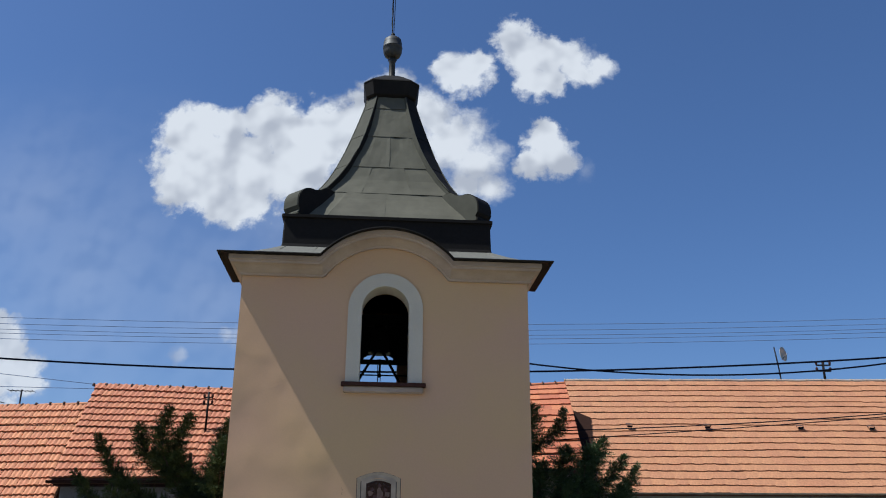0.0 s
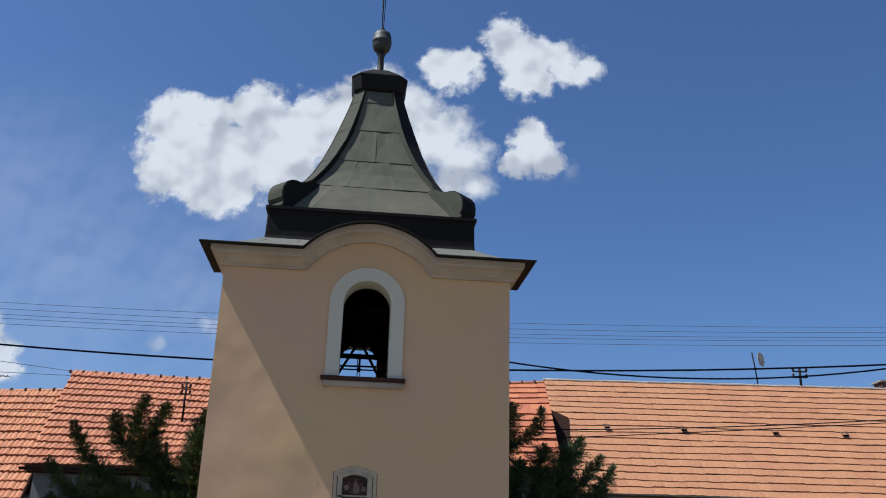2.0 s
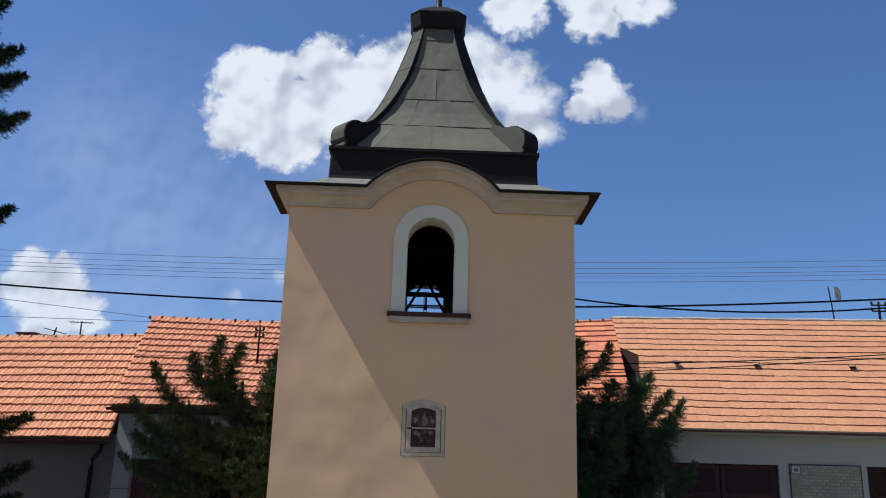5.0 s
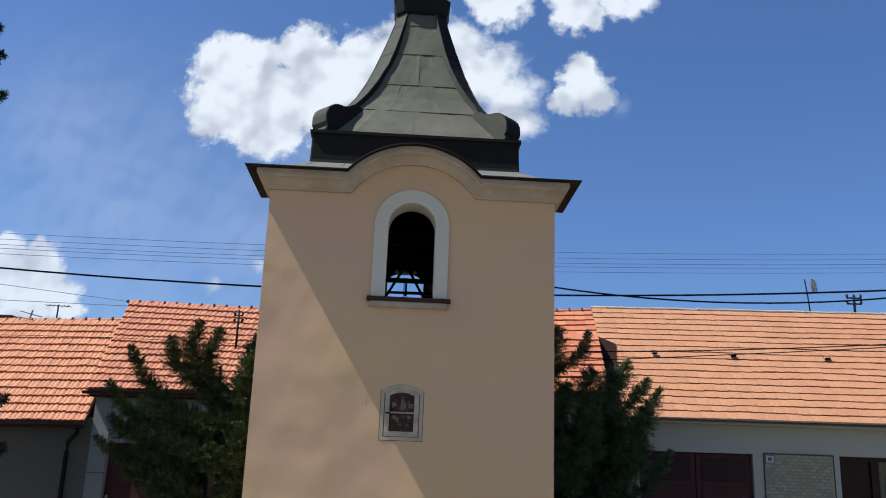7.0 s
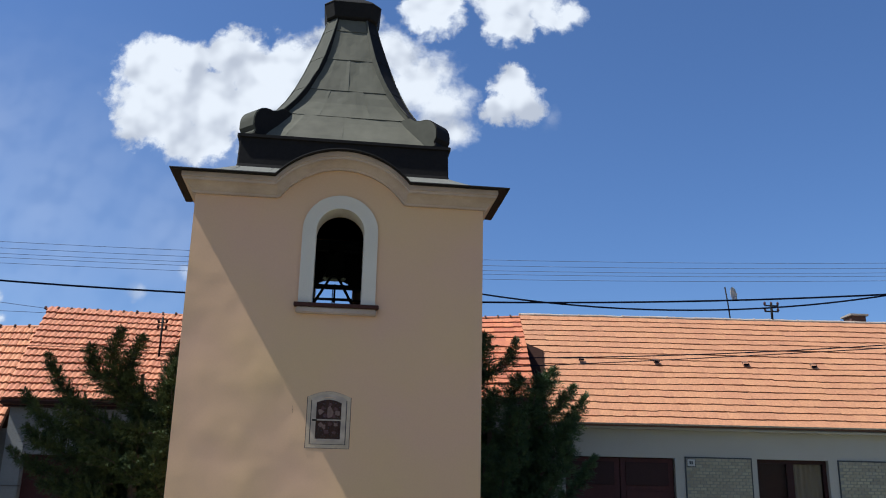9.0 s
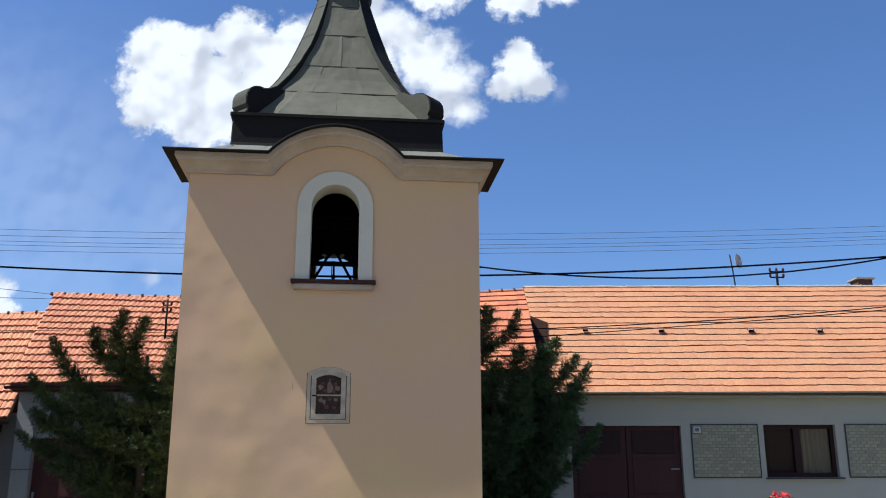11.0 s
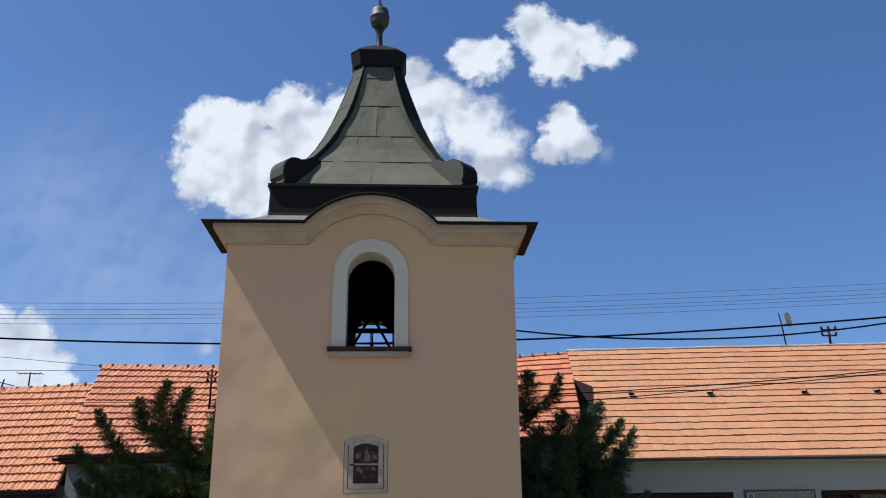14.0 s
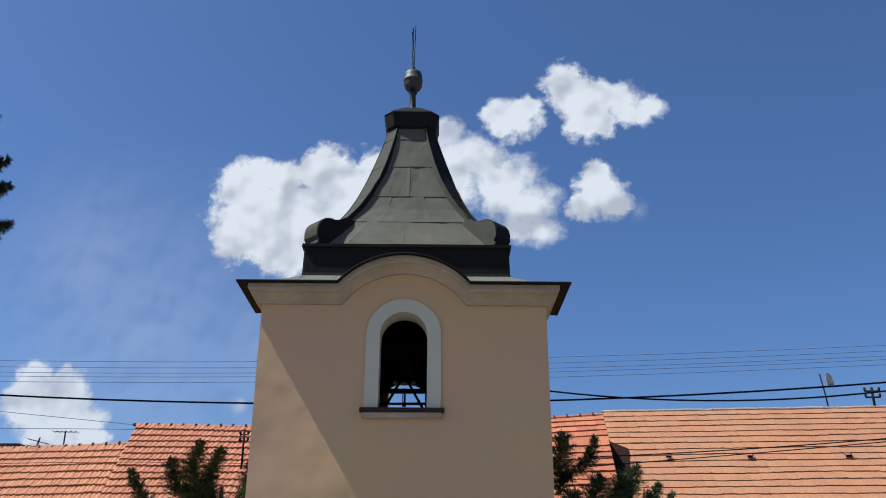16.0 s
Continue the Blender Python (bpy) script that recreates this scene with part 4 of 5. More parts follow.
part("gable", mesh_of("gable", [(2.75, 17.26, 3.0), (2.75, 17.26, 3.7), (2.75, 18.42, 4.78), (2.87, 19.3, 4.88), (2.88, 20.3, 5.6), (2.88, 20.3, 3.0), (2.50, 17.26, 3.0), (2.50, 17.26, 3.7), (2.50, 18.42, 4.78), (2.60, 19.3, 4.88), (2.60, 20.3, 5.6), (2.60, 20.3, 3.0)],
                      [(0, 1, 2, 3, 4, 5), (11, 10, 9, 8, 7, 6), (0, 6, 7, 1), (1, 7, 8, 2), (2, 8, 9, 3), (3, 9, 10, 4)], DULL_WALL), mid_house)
mid_roof = part("roof", under_roof(UPPER, 3.2, "roof"), mid_house, "red fluted clay tile roof")
el, er, rl, rr = [Vector(c) for c in LOWER]
part("roof_slope", mesh_of("roof_slope", [el, er, rr, rl] + [p - Vector((0, 0, 0.1)) for p in (el, er, rr, rl)], [(0, 1, 2, 3), (7, 6, 5, 4), (0, 4, 5, 1), (1, 5, 6, 2), (3, 7, 4, 0)], UNDER), mid_house)
part("roof_step", mesh_of("roof_step", [(0.9, 18.42, 4.76), (2.77, 18.42, 4.82), (2.90, 19.32, 4.95), (0.9, 19.32, 4.89), (0.9, 18.42, 4.66), (2.77, 18.42, 4.72), (2.90, 19.32, 4.85), (0.9, 19.32, 4.79)], [(0, 1, 2, 3), (7, 6, 5, 4), (1, 5, 6, 2), (0, 4, 5, 1)], TILE_RED), mid_house)
ridge_caps(mid_roof, (0.9, 20.32, 5.60), (2.98, 20.32, 5.75), 0.30, TILE_RED, 0.05)
tiled_patch(mid_roof, UPPER, 5, 0.225, "thick", TILE_RED, 21)
tiled_patch(mid_roof, LOWER, 9, 0.225, "thick", TILE_RED, 22)

# ---- house with the rose roof ----
left_house = thing("rose_roof_house", pose(0, 0, 0), "pale rendered house with rose red fluted tile roof", "house")
ROSE = [(-7.87, 18.2, 3.30), (-4.0, 18.2, 3.33), (-8.18, 20.6, 5.66), (-4.0, 20.6, 5.53)]
DOOR = (-7.38, -5.0)
walls(left_house, "pale blue-grey rendered wall with stains", -7.72, -4.05, 18.45, 22.9, 3.4, PALE_WALL, [(DOOR[0], DOOR[1], 0.12, 2.25)])
part("corner_pilaster", box(-7.76, -7.39, 18.41, 18.449, 0.1, 3.2, PALE_WALL, 0.005), left_house)
part("plinth_joint", box(-7.77, -7.35, 18.395, 18.412, 1.62, 1.645, DULL_WALL), left_house)
part("eaves_board", box(-7.85, -4.0, 18.24, 18.45, 3.17, 3.23, BROWN, 0.006), left_house)
part("gutter", half_round_gutter(-7.95, -4.0, 18.16, 3.27, 3.31, 0.06, BROWN), left_house, "brown gutter")
part("gable", gable(-7.76, 18.45, 3.3, 20.6, 5.5, 22.9, PALE_WALL), left_house)
door = part("door", box(DOOR[0], DOOR[1], 18.55, 18.59, 0.12, 2.25, RED_DOOR), left_house, "wide red-brown timber door")
for c, d in ((0.25, 1.0), (1.1, 2.15)):
    part("door_panel", box(DOOR[0] + 0.12, DOOR[1] - 0.12, 18.53, 18.551, c, d, RED_DOOR, 0.008), door)
part("door_handle", box(DOOR[0] + 0.05, DOOR[0] + 0.09, 18.49, 18.55, 1.05, 1.2, STEEL, 0.006), door)
left_roof = part("roof", under_roof(ROSE, 2.4, "roof"), left_house, "rose red fluted clay tile roof")
ridge_caps(left_roof, (-8.24, 20.6, 5.63), (-4.0, 20.6, 5.55), 0.30, TILE_ROSE, 0.052)
tiled_patch(left_roof, ROSE, 14, 0.225, "fluted", TILE_ROSE, 31)
supply = thing("supply_pole", pose(-5.15, 19.3, 4.42), "dark iron supply pole with brown insulators on the roof", "pole")
part("pole", rod([(0, 0, -0.05), (0, 0, 0.87)], 0.024, IRON, 8), supply)
for z in (0.60, 0.74):
    part("bracket", box(-0.10, 0.10, -0.015, 0.015, z - 0.012, z + 0.012, IRON, 0.003), supply)
    for x in (-0.09, 0.09):
        part("insulator", lathe([(0.012, 0), (0.032, 0.01), (0.026, 0.03), (0.03, 0.05), (0.01, 0.075)], SILL, 10), supply, m=pose(x, 0, z + 0.012))

# ---- low house with the bright rose roof ----
low_house = thing("low_house", pose(0, 0, 0), "low dark rendered house with sagging rose tile roof", "house")
LOW = [(-14.6, 18.2, 2.47), (-7.84, 18.2, 2.62), (-14.6, 20.8, 5.10), (-8.30, 20.8, 5.22)]
walls(low_house, "dark grey rendered wall", -14.5, -7.76, 18.5, 23.2, 2.75, DULL_WALL)
part("gutter", half_round_gutter(-14.6, -7.82, 18.15, 2.43, 2.57, 0.06, BROWN), low_house)
part("downpipe", rod([(-7.95, 18.17, 2.50), (-7.97, 18.2, 2.40), (-8.22, 18.42, 2.22), (-8.24, 18.44, 2.0), (-8.24, 18.44, 0.15)], 0.045, IRON, 8), low_house, "black downpipe")
low_roof = part("roof", under_roof(LOW, 2.6, "roof"), low_house, "bright rose fluted clay tile roof")
ridge_caps(low_roof, (-14.6, 20.8, 5.13), (-10.6, 20.8, 5.13), 0.31, TILE_LOW, 0.052)
ridge_caps(low_roof, (-10.6, 20.8, 5.13), (-8.30, 20.8, 5.25), 0.31, TILE_LOW, 0.052)
tiled_patch(low_roof, LOW, 14, 0.225, "fluted", TILE_LOW, 41)
chimney = part("chimney", box(-11.72, -11.24, 20.95, 21.35, 4.4, 5.26, BRICK, 0.01), low_house, "dark brick chimney")
part("chimney_cap", box(-11.75, -11.21, 20.92, 21.38, 5.26, 5.30, BRICK, 0.01), chimney)
antenna(pose(-10.03, 20.8, 5.05), 0.52, [(0.49, 0.55, 8, 6)], "thin roof antenna with a short boom")
antenna(pose(-10.73, 20.8, 5.02, 0, 12, 0), 0.40, [(0.30, 0.5, 35, 6), (0.16, 0.4, -20, 4)], "small weathered roof antenna with bent elements")


# ---- conifers ----
def spray_template(rng, count=15):
    """A short twig with needles, along +x, as loose triangles."""
    tris = [[(0, -0.004, 0), (0, 0.004, 0), (1, 0, 0)]]
    for i in range(count):
        s = (i + 0.5) / count
        side = 1 if i % 2 else -1
        ln = (0.42 - 0.18 * s) * rng.uniform(0.8, 1.2)
        a = radians(rng.uniform(38, 62))
        z = rng.uniform(-0.10, 0.12)
        tip = (s + ln * math.cos(a), side * ln * math.sin(a), z)
        w = 0.055
        tris.append([(s - w, 0, 0), (s + w, 0, 0), tip])
    return np.array(tris, np.float32).reshape(-1, 3)


def crown_mesh(sprays, mat, seed, name="crown"):
    """Many twigs at once: rows of origin, direction, length."""
    rng = random.Random(seed)
    temps = [spray_template(rng) for _ in range(6)]
    out = []
    for i, (o, d, ln) in enumerate(sprays):
        d = Vector(d).normalized()
        side = d.cross(Vector((0, 0, 1)) if abs(d.z) < 0.95 else Vector((1, 0, 0))).normalized()
        a = rng.uniform(-0.9, 0.9)
        up = side.cross(d)
        s2 = side * math.cos(a) + up * math.sin(a)
        u2 = d.cross(s2) * -1
        m = np.array([d, s2, u2], np.float32) * ln
        out.append(temps[i % 6] @ m + np.array(o, np.float32))
    return tri_mesh(name, np.concatenate(out), mat)


def bough(rng, path, widths, sprays, wood, twig=0.085, density=1.0, radius=0.022, droop=0.12):
    """A needle-clad limb: branchlets all along a path, as long as the limb is wide there, each set with short twigs that lean to its tip."""
    pts = [Vector(p) for p in path]
    wood.append(rod(pts, radius, BARK, 5, taper=0.005))
    total = sum((b - a).length for a, b in zip(pts, pts[1:]))
    n = max(4, int(total * 210 * density))
    for k in range(n + 3):
        s = min(0.995, (k + rng.random()) / n)
        f = min(s * (len(pts) - 1), len(pts) - 1.001)
        a, b = pts[int(f)], pts[int(f) + 1]
        p = a.lerp(b, f - int(f))
        way = (b - a).normalized()
        wide = float(np.interp(s, np.linspace(0, 1, len(widths)), widths))
        off = way.cross(Vector((rng.gauss(0, 1), rng.gauss(0, 1), rng.gauss(0, 1)))).normalized()
        ln = wide * rng.uniform(0.55, 1.15) * (0.75 + 0.6 * (0.5 + 0.5 * noise.noise(p * 4.1)))
        lean = 0.5 + 0.5 * max(0.0, s - 0.75)
        end = p + (off * 0.85 + way * lean).normalized() * ln - Vector((0, 0, droop * ln))
        d = (end - p).normalized()
        m = max(3, int(ln / 0.017))
        for q in range(m):
            u = (q + 0.6) / m
            side = d.cross(Vector((rng.gauss(0, 1), rng.gauss(0, 1), rng.gauss(0, 1)))).normalized()
            out = (d * 0.9 + side * (0.75 if q < m - 1 else 0.05) + Vector((0, 0, 0.16))).normalized()
            sprays.append((p.lerp(end, u), out, twig * rng.uniform(0.6, 1.15) * (1.15 - 0.45 * u)))


def conifer(base, label, mat, seed, trunk_top):
    """An empty conifer: its thing, wood, twigs and dice, to be filled with limbs."""
    tree = thing("conifer_tree", Matrix.Translation(base), label, "tree")
    wood = [rod([(0, 0, -0.1), (0.03, 0, trunk_top * 0.45), (-0.02, 0.02, trunk_top)], 0.13, BARK, 9, taper=0.03)]
    return {"tree": tree, "base": Vector(base), "wood": wood, "sprays": [], "dice": random.Random(seed), "mat": mat, "seed": seed}


def limb(c, x0, z0, x1, z1, x2, z2, y, wide, tip=0.62, density=1.1, root=0.8, twig=0.072):
    """A limb from (x0, z0) by way of (x1, z1) to its tip (x2, z2), at depth y, as wide as given in its middle."""
    a, b, d = (Vector(p) - c["base"] for p in ((x0, y + 0.12, z0), (2 * x1 - (x0 + x2) / 2, y, 2 * z1 - (z0 + z2) / 2), (x2, y - 0.05, z2)))
    path = [a.lerp(b, q / 10).lerp(b.lerp(d, q / 10), q / 10) + Vector((c["dice"].gauss(0, 0.010), c["dice"].gauss(0, 0.02), c["dice"].gauss(0, 0.010))) for q in range(11)]
    bough(c["dice"], path, tuple(1.45 * w for w in (wide * root, wide, wide, wide * 0.9, wide * tip, wide * 0.22)), c["sprays"], c["wood"], twig, density)


def grown(c):
    part("trunk", joined("trunk", c["wood"], BARK), c["tree"])
    part("crown", crown_mesh(c["sprays"], c["mat"], c["seed"]), c["tree"], "dense dark green needle sprays")
    return c["tree"]


def spruce(base, height, reach, label, mat, seed, boughs):
    """A tall spruce: whorls of boughs whose tips turn up, and some long boughs towards given tips."""
    rng = random.Random(seed)
    base = Vector(base)
    tree = thing("spruce_tree", Matrix.Translation(base), label, "tree")
    wood, sprays = [rod([(0, 0, -0.1), (0, 0, height * 0.5), (0, 0, height)], 0.24, BARK, 10, taper=0.015)], []
    tips = [Vector(b) - base for b in boughs]
    z = 1.6
    while z < height - 0.4:
        ln = reach * (1 - z / height) + 0.15
        turn = rng.uniform(0, 6.28)
        for b in range(7):
            a = turn + b * 0.9 + rng.uniform(-0.2, 0.2)
            l2 = ln * rng.uniform(0.75, 0.92)
            tips.append(Vector((math.cos(a) * l2, math.sin(a) * l2, z - 0.02 * l2)))
        z += rng.uniform(0.7, 0.95)
    for n, tip in enumerate(tips):
        near = n < len(boughs)
        out = Vector((tip.x, tip.y, 0))
        l2 = out.length
        path = [Vector((0, 0, tip.z - 0.10 * l2)) + out * q + Vector((0, 0, l2 * (0.20 * (1 - q) - 0.14 * math.sin(q * 3.1) + 0.10 * q * q))) for q in (0, 0.2, 0.4, 0.6, 0.7, 0.8, 0.9, 1.0)]
        bough(rng, path, (0.12, 0.28, 0.32, 0.28, 0.18, 0.03) if near else (0.12, 0.25, 0.3, 0.06), sprays, wood, 0.10 if near else 0.16, 0.7 if near else 0.15, 0.025)
    part("trunk", joined("trunk", wood, BARK), tree)
    part("crown", crown_mesh(sprays, mat, seed), tree, "boughs of dark needles with upturned tips")
    return tree


# broad conifer before the rose-roofed house: upturned outer limbs, a forked top, and the dense body
c = conifer((-4.45, 15.9, 0), "broad dark green conifer with ragged upturned limbs", NEEDLE, 5, 3.6)
limb(c, -4.42, 2.50, -5.45, 3.03, -6.04, 3.86, 15.6, 0.19)
limb(c, -4.70, 2.25, -5.64, 2.56, -6.33, 3.22, 15.5, 0.19)
limb(c, -4.80, 1.95, -5.60, 2.20, -6.17, 2.60, 15.45, 0.20)
limb(c, -4.70, 1.70, -5.65, 1.83, -6.40, 2.23, 15.5, 0.15)
limb(c, -4.50, 3.15, -5.12, 3.48, -5.33, 4.05, 15.6, 0.20, 0.75)
limb(c, -4.60, 3.00, -4.88, 3.70, -4.83, 4.34, 15.55, 0.21, 0.75)
limb(c, -4.65, 3.20, -4.62, 3.80, -4.43, 4.22, 15.65, 0.16, 0.7)
limb(c, -4.40, 2.20, -4.35, 2.90, -4.68, 3.55, 15.7, 0.30)
limb(c, -4.05, 2.60, -3.88, 3.40, -3.74, 4.08, 15.5, 0.20, 0.6)
limb(c, -3.85, 2.30, -3.80, 2.95, -3.72, 3.75, 15.35, 0.32)
limb(c, -3.95, 2.55, -4.28, 2.52, -4.60, 2.66, 15.1, 0.14)
limb(c, -4.10, 1.72, -4.65, 2.08, -5.04, 2.30, 15.05, 0.15)
limb(c, -3.70, 1.55, -4.05, 1.92, -4.28, 2.14, 15.0, 0.15)
limb(c, -3.95, 1.20, -3.90, 1.90, -3.76, 2.50, 15.05, 0.18)
limb(c, -4.55, 2.35, -5.10, 2.55, -5.62, 2.92, 15.3, 0.20)
limb(c, -4.30, 0.90, -4.90, 1.40, -5.75, 1.66, 15.3, 0.26)
for x0, z0, x2, z2, y, wide in ((-4.4, 0.6, -4.5, 3.2, 15.9, 0.40), (-4.5, 0.5, -5.1, 2.4, 15.9, 0.46), (-4.3, 0.5, -3.6, 2.6, 15.8, 0.44), (-4.4, 0.4, -5.3, 1.7, 15.7, 0.44), (-4.3, 0.3, -3.6, 1.6, 15.6, 0.42), (-4.6, 1.6, -5.4, 2.75, 16.0, 0.26)):
    limb(c, x0, z0, (x0 + x2) / 2, (z0 + z2) / 2, x2, z2, y + 0.35, 0.85 * wide, 0.6, 1.3, 0.9, 0.13)
grown(c)

# dense conifer between the tower and the long house
c = conifer((1.75, 15.9, 0), "dense dark green conifer with upright shoots beside the tower", NEEDLE_LIFTED, 6, 3.4)
limb(c, 1.55, 3.45, 1.58, 3.98, 1.64, 4.42, 15.6, 0.21, 0.8)
limb(c, 1.52, 3.66, 1.98, 3.90, 2.19, 4.38, 15.55, 0.11, 0.8)
limb(c, 2.05, 2.80, 2.12, 3.35, 2.19, 3.66, 15.4, 0.24)
limb(c, 1.60, 2.65, 1.70, 3.10, 1.76, 3.42, 15.35, 0.22)
limb(c, 2.40, 2.80, 2.64, 3.40, 2.86, 3.82, 15.45, 0.21)
limb(c, 2.35, 2.90, 2.48, 3.35, 2.55, 3.62, 15.3, 0.22)
limb(c, 2.60, 2.80, 2.95, 3.22, 3.21, 3.54, 15.5, 0.14)
limb(c, 2.75, 2.55, 3.18, 2.98, 3.41, 3.38, 15.5, 0.15)
limb(c, 2.60, 2.00, 3.00, 2.60, 3.16, 3.05, 15.45, 0.22)
limb(c, 2.50, 1.40, 2.92, 2.05, 3.06, 2.55, 15.4, 0.22)
limb(c, 2.70, 1.30, 3.28, 1.92, 3.56, 2.34, 15.6, 0.13)
limb(c, 2.20, 2.10, 2.14, 2.62, 2.19, 3.00, 15.05, 0.20)
limb(c, 1.50, 1.60, 1.58, 2.10, 1.72, 2.42, 15.0, 0.18)
limb(c, 1.85, 1.50, 1.90, 1.95, 2.05, 2.25, 14.95, 0.16)
for x0, z0, x2, z2, y, wide in ((1.8, 0.5, 1.6, 3.1, 15.8, 0.46), (1.9, 0.5, 2.3, 3.1, 15.8, 0.50), (2.0, 0.4, 2.75, 2.6, 15.7, 0.42), (1.9, 0.3, 2.6, 1.6, 15.6, 0.42), (1.8, 0.3, 1.6, 1.9, 15.5, 0.42), (2.2, 1.8, 2.7, 3.1, 15.8, 0.36)):
    limb(c, x0, z0, (x0 + x2) / 2, (z0 + z2) / 2, x2, z2, y + 0.35, 0.85 * wide, 0.6, 1.3, 0.9, 0.13)
grown(c)
spruce((-11.0, 14.5, 0), 18.5, 3.0, "tall dark spruce with upturned bough tips", NEEDLE_DARK, 8,
       [(-9.32, 14.5, 10.62), (-8.89, 14.5, 9.62), (-8.74, 14.5, 9.07), (-8.58, 14.5, 8.27), (-8.53, 14.5, 6.44), (-7.60, 14.5, 2.80), (-7.50, 14.5, 2.00), (-7.60, 14.5, 1.5)])

# ---- geranium in a pot on a pillar ----
pillar = thing("gate_pillar", pose(5.97, 14.0, -0.36), "grey stone pillar that carries a flower pot", "pillar")
part("shaft", box(-0.17, 0.17, -0.17, 0.17, 0.36, 1.08, STONE, 0.015), pillar)
part("cap_stone", box(-0.21, 0.21, -0.21, 0.21, 1.08, 1.14, STONE, 0.012), pillar)
geranium = thing("potted_geranium", pose(5.97, 14.0, 0.78), "red geranium in a white fluted pot on a pillar", "potted plant")
k = 36
prof = [(0.10, 0.0), (0.115, 0.02), (0.13, 0.15), (0.15, 0.25), (0.165, 0.26), (0.165, 0.285), (0.14, 0.285), (0.13, 0.22)]
verts = [((r + (0.006 if i % 2 else 0) * (1 if 0 < j < 4 else 0)) * math.cos(2 * math.pi * i / k), (r + (0.006 if i % 2 else 0) * (1 if 0 < j < 4 else 0)) * math.sin(2 * math.pi * i / k), z) for j, (r, z) in enumerate(prof) for i in range(k)]
faces = [(j * k + i, j * k + (i + 1) % k, (j + 1) * k + (i + 1) % k, (j + 1) * k + i) for j in range(len(prof) - 1) for i in range(k)]
part("pot", mesh_of("pot", verts, faces, POT, True), geranium)
rng = random.Random(9)
blobs, leaves = [], []
for i in range(26):
    a, r = rng.uniform(0, 6.28), rng.uniform(0.02, 0.24)
    c = Vector((r * math.cos(a) * 1.1, r * math.sin(a), 0.42 + rng.uniform(-0.06, 0.07) - r * 0.3))
    for j in range(14):
        d = Vector((rng.gauss(0, 1), rng.gauss(0, 1), rng.gauss(0, 1))).normalized()
        p, s = c + d * 0.035, d.orthogonal().normalized() * 0.016
        blobs += [p - s, p + s, p + d.cross(s) + d * 0.01]
        blobs += [p + s, p - s, p - d.cross(s) + d * 0.01]
for i in range(150):
    a, r = rng.uniform(0, 6.28), rng.uniform(0.03, 0.24)
    p = Vector((r * math.cos(a), r * math.sin(a), rng.uniform(0.27, 0.44) - r * 0.3))
    d = Vector((math.cos(a), math.sin(a), rng.uniform(-0.4, 0.6))).normalized() * 0.05
    s = d.cross(Vector((0, 0, 1))).normalized() * 0.03
    leaves += [p, p + d + s, p + d * 1.3, p, p + d * 1.3, p + d - s]
part("blossom", tri_mesh("blossom", [tuple(v) for v in blobs], PETAL), geranium, "clusters of red petals")
part("leaves", tri_mesh("leaves", [tuple(v) for v in leaves], LEAF), geranium)


# ---- overhead lines ----
def cable(points, radius, mat, label, sag=0.0, name="overhead_cable"):
    a, b = Vector(points[0]), Vector(points[-1])
    if len(points) == 2:
        points = [a.lerp(b, i / 24) - Vector((0, 0, sag * 4 * (i / 24) * (1 - i / 24))) for i in range(25)]
    ob = new(name, rod(points, radius, mat, 5))
    return tagged(ob, label, "cable", "overhead lines", "structure")


def curve(x0, x1, y, a, b, c):
    """Points of a hanging line in the plane y, its height a + b x + c x squared."""
    return [(x0 + (x1 - x0) * i / 30, y, a + b * (x0 + (x1 - x0) * i / 30) + c * (x0 + (x1 - x0) * i / 30) ** 2) for i in range(31)]


cable(curve(-15.4, 15.4, 16.3, 5.169, 0.0092, 0.00387), 0.019, CABLE, "thick black overhead cable above the roofs")
cable(curve(-2.26, 11.8, 16.3, 5.602, -0.1853, 0.01923), 0.017, CABLE, "thick black overhead cable sagging above the roofs")
for drop in (0.0, 0.16, 0.30, 0.40, 0.54):
    cable(curve(-30, 30, 22.5, 7.70 - drop, 0.0071 + 0.006 * drop, 0.0013), 0.0075, WIRE, "thin bare overhead wire")
cable(curve(1.9, 14, 14, 3.741, 0.014, 0.0050), 0.009, CABLE, "thin dark service cable in front of the roof")
cable(curve(1.9, 14, 14, 3.516, 0.064, 0.0015), 0.008, CABLE, "thin dark service cable in front of the roof")
cable(curve(-16, -3, 16, 3.834, -0.066, -0.0047), 0.005, CABLE, "thin service wire in front of the roof")
cable([(-20, 22, 7.1), (-7.5, 22, 5.80)], 0.008, WIRE, "thin bare wire beyond the roofs")
cable([(-20, 22, 6.0), (-7.5, 22, 5.80)], 0.008, WIRE, "thin bare wire beyond the roofs")


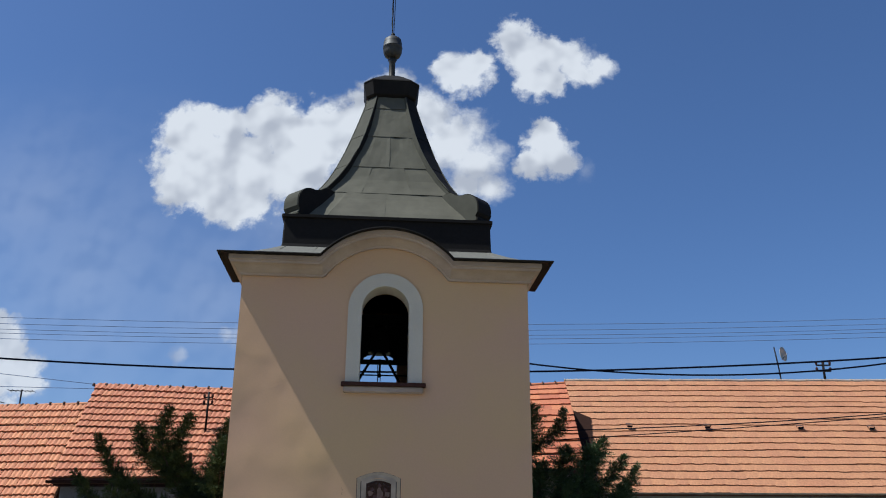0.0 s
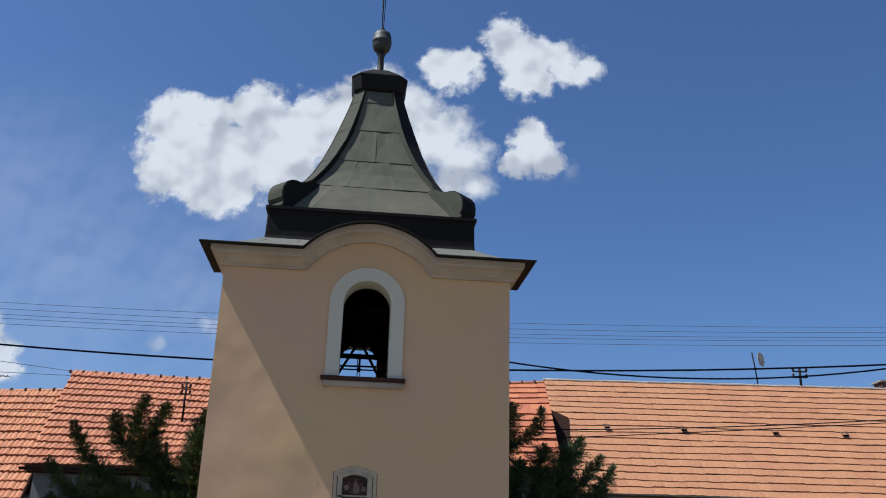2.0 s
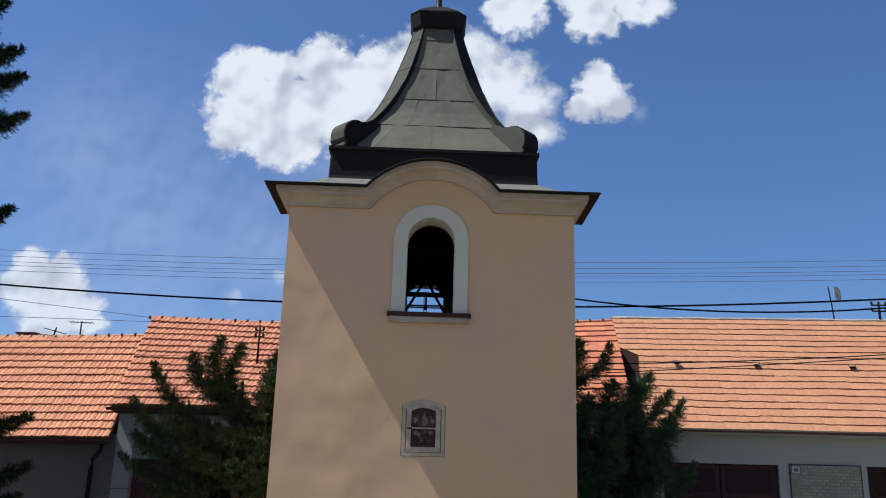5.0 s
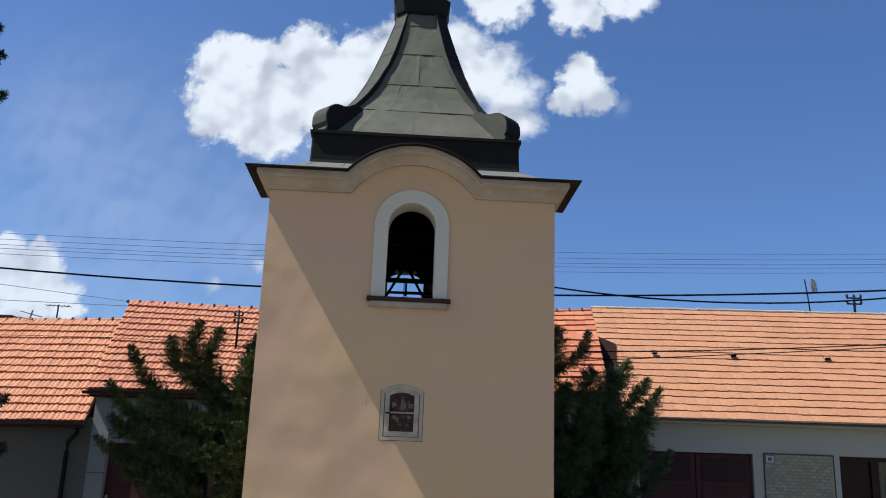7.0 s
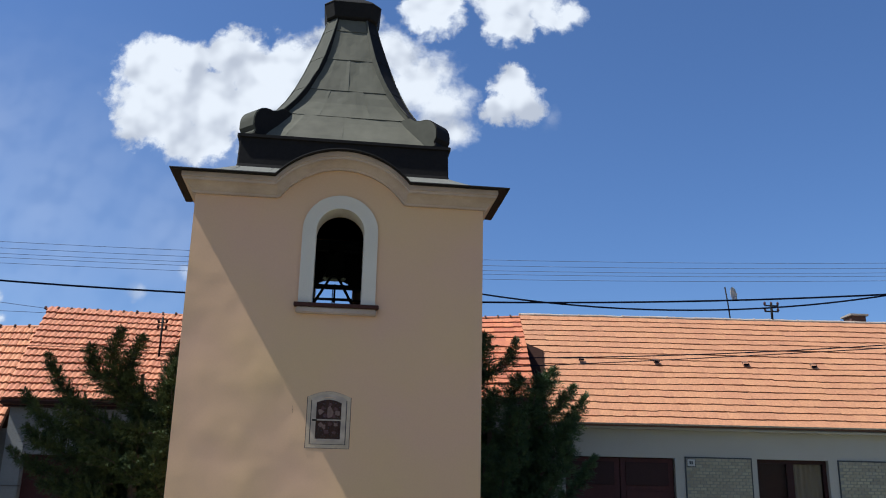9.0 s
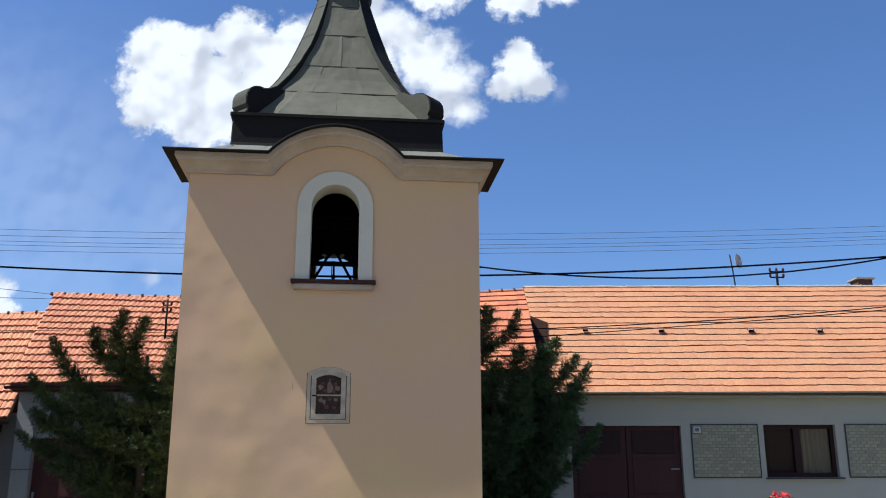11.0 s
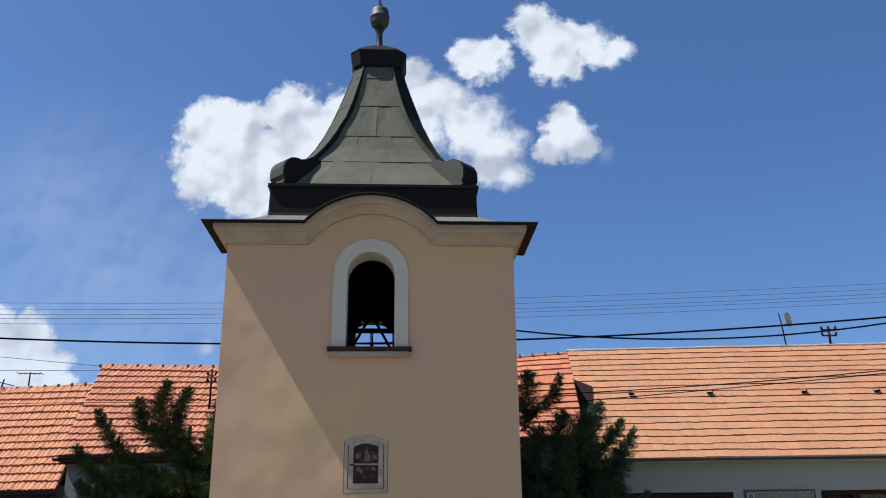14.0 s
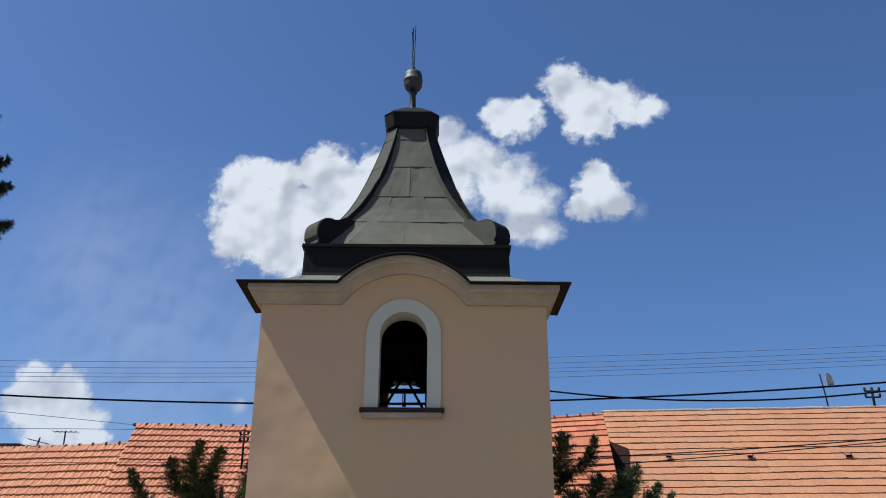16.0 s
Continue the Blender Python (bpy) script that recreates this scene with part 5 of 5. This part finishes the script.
# ---- clouds ----
def cloud(name, lobes, label, seed, soft=0.42, rough=0.60, glow=0.615, most=1.0, billows=1.25, relief=1.0, ragged=0.0):
    """A cloud far off: a broad sheet whose cover is built from rounded lobes (x, z, radius) broken up by billows, brighter on the sides turned to the sun."""
    y = 2400.0 + 12 * seed
    lobes = [(x + 8, z + 24, r * 1.10) for x, z, r in lobes]
    x0, x1 = min(q[0] - q[2] * 1.7 for q in lobes), max(q[0] + q[2] * 1.7 for q in lobes)
    z0, z1 = min(q[1] - q[2] * 1.7 for q in lobes), max(q[1] + q[2] * 1.7 for q in lobes)
    m = bpy.data.materials.new(name)
    m.use_nodes = True
    nt = m.node_tree
    n, link = nt.nodes, nt.links.new
    n.remove(n["Principled BSDF"])
    co = n.new("ShaderNodeTexCoord").outputs["Object"]

    def fbm(where, scale, detail, roughness, offset):
        mp = n.new("ShaderNodeMapping")
        mp.inputs["Location"].default_value = (offset, offset * 0.7, offset * 1.3)
        link(where, mp.inputs["Vector"])
        t = n.new("ShaderNodeTexNoise")
        t.inputs["Scale"].default_value = scale
        t.inputs["Detail"].default_value = detail
        t.inputs["Roughness"].default_value = roughness
        link(mp.outputs[0], t.inputs["Vector"])
        return t

    def math_node(op, a, b, c=None):
        k = n.new("ShaderNodeMath")
        k.operation = op
        for i, v in enumerate((a, b, c)):
            if v is None:
                continue
            if isinstance(v, (int, float)):
                k.inputs[i].default_value = v
            else:
                link(v, k.inputs[i])
        return k.outputs[0]

    def ramp(value, low, high, a=0.0, b=1.0):
        r = n.new("ShaderNodeMapRange")
        r.interpolation_type = "SMOOTHSTEP"
        for key, v in (("From Min", low), ("From Max", high), ("To Min", a), ("To Max", b)):
            r.inputs[key].default_value = v
        link(value, r.inputs["Value"])
        return r.outputs[0]

    def density(where, detail):
        """The lobes' cover broken up by the billows."""
        warp = fbm(where, 0.010, 5, 0.6, seed * 37.0)
        shift = n.new("ShaderNodeVectorMath")
        shift.operation = "MULTIPLY_ADD"
        link(warp.outputs["Color"], shift.inputs[0])
        shift.inputs[1].default_value = (84, 0, 84)
        shift.inputs[2].default_value = (-42, 0, -42)
        moved = n.new("ShaderNodeVectorMath")
        link(where, moved.inputs[0])
        link(shift.outputs[0], moved.inputs[1])
        cover = None
        for x, z, r in lobes:
            d = n.new("ShaderNodeVectorMath")
            d.operation = "DISTANCE"
            link(moved.outputs[0], d.inputs[0])
            d.inputs[1].default_value = (x, y, z)
            one = math_node("MULTIPLY_ADD", d.outputs["Value"], -1.0 / r, 1.0)
            cover = one if cover is None else math_node("SMOOTH_MAX", cover, one, 0.12)
        billow = fbm(where, 0.0125, detail, rough, seed * 11.0)
        if billows < 0.5:
            return math_node("ADD", cover, math_node("MULTIPLY_ADD", billow.outputs["Fac"], billows, -0.52 * billows))
        puffs = n.new("ShaderNodeTexVoronoi")
        puffs.feature = "SMOOTH_F1"
        for key, v in (("Scale", 0.021), ("Detail", 3.0), ("Roughness", 0.55), ("Smoothness", 0.35)):
            puffs.inputs[key].default_value = v
        link(moved.outputs[0], puffs.inputs["Vector"])
        rough_edge = math_node("MULTIPLY_ADD", billow.outputs["Fac"], billows, -0.52 * billows)
        return math_node("ADD", cover, math_node("MULTIPLY_ADD", puffs.outputs["Distance"], -0.34, math_node("ADD", rough_edge, 0.40)))

    dens = density(co, 9)
    if ragged:
        # the side away from the sun is thin and torn
        sep = n.new("ShaderNodeSeparateXYZ")
        link(co, sep.inputs[0])
        dens = math_node("MULTIPLY", dens, ramp(sep.outputs[0], x0 + 0.35 * (x1 - x0), x1, 1.15, 1.15 - ragged))
    fade = ramp(dens, -0.16, soft, 0.0, most)
    # the billows are bright where they thin out towards the sun and grey where more cloud lies that way
    nearer = n.new("ShaderNodeVectorMath")
    link(co, nearer.inputs[0])
    nearer.inputs[1].default_value = (-22, 0, 40)
    here, there = (fbm(p, 0.0085, 2.0, 0.45, seed * 11.0).outputs["Fac"] for p in (co, nearer.outputs[0]))
    facing = math_node("MULTIPLY_ADD", math_node("SUBTRACT", here, there), 2.2 * relief, 0.52)
    broad = fbm(co, 0.0042, 4, 0.5, seed * 5.0 + 3)
    tone = math_node("ADD", facing, math_node("MULTIPLY_ADD", broad.outputs["Fac"], 1.3 * relief, -0.60 * relief))
    mix = n.new("ShaderNodeMix")
    mix.data_type = "RGBA"
    mix.inputs["A"].default_value = (0.62, 0.595, 0.55, 1)
    mix.inputs["B"].default_value = (1.0, 0.935, 0.80, 1)
    link(ramp(tone, 0.0, 0.85), mix.inputs["Factor"])
    em = n.new("ShaderNodeEmission")
    em.inputs["Strength"].default_value = glow
    link(mix.outputs["Result"], em.inputs["Color"])
    clear = n.new("ShaderNodeBsdfTransparent")
    blend = n.new("ShaderNodeMixShader")
    link(fade, blend.inputs[0])
    link(clear.outputs[0], blend.inputs[1])
    link(em.outputs[0], blend.inputs[2])
    link(blend.outputs[0], n["Material Output"].inputs["Surface"])
    ob = new(name, mesh_of(name, [(x0, y, z0), (x1, y, z0), (x1, y, z1), (x0, y, z1)], [(0, 1, 2, 3)], m))
    return tagged(ob, label, "cloud", "", "structure")


cloud("cloud", [(-705, 1030, 95), (-590, 985, 70), (-660, 1225, 75), (-570, 1235, 70), (-807, 1215, 80), (-753, 1227, 69), (-795, 1014, 71), (-748, 1098, 128), (-650, 968, 72), (-604, 1099, 136), (-528, 1223, 107), (-450, 1101, 145), (-387, 1196, 104), (-311, 1216, 104), (-262, 1304, 59), (-229, 1354, 49), (-164, 1217, 138), (-43, 1277, 73), (27, 1177, 107), (96, 1116, 79), (133, 1032, 51), (62, 1041, 51)], "broad white cumulus cloud with bright billowed top", 1, ragged=0.6)
cloud("cloud", [(-160, 1440, 66), (-100, 1375, 74), (-175, 1345, 70), (-40, 1330, 60), (-200, 1410, 40)], "torn white wisps above the broad cloud", 11, soft=0.75, rough=0.68, most=0.9)
cloud("cloud", [(60, 1434, 74), (2, 1438, 54), (104, 1476, 40)], "small white cumulus puff", 2)
cloud("cloud", [(224, 1570, 62), (268, 1495, 82), (334, 1490, 74), (412, 1474, 70), (484, 1456, 46), (285, 1415, 62), (346, 1418, 54)], "white ragged cumulus cloud", 3, ragged=0.5)
cloud("cloud", [(301, 1203, 60), (321, 1154, 66), (264, 1118, 52), (349, 1118, 46), (311, 1248, 36)], "small round white cumulus cloud", 4, ragged=0.4)
cloud("cloud", [(-1385, 588, 61), (-1290, 580, 60), (-1350, 505, 95), (-1268, 495, 88), (-1200, 470, 52), (-1405, 540, 67), (-1310, 425, 95), (-1170, 430, 36)], "soft white cumulus bank low over the roofs", 5, most=0.9)
cloud("cloud", [(-601, 592, 35), (-632, 588, 22)], "faint white cloud shred", 6, soft=0.9, most=0.42)
cloud("cloud", [(-775, 517, 25)], "faint white cloud shred", 7, soft=0.9, most=0.42)
cloud("cloud", [(-357, 1348, 32)], "faint white cloud shred", 8, soft=0.9, most=0.42)
cloud("cloud", [(440, 1125, 34)], "faint white cloud shred", 9, soft=1.2, most=0.25)
cloud("haze", [(-1100, 760, 620), (-700, 700, 420), (-1300, 1000, 420), (-500, 900, 300)], "thin pale veil of haze", 10, soft=1.5, rough=0.3, most=0.22, billows=0.12)
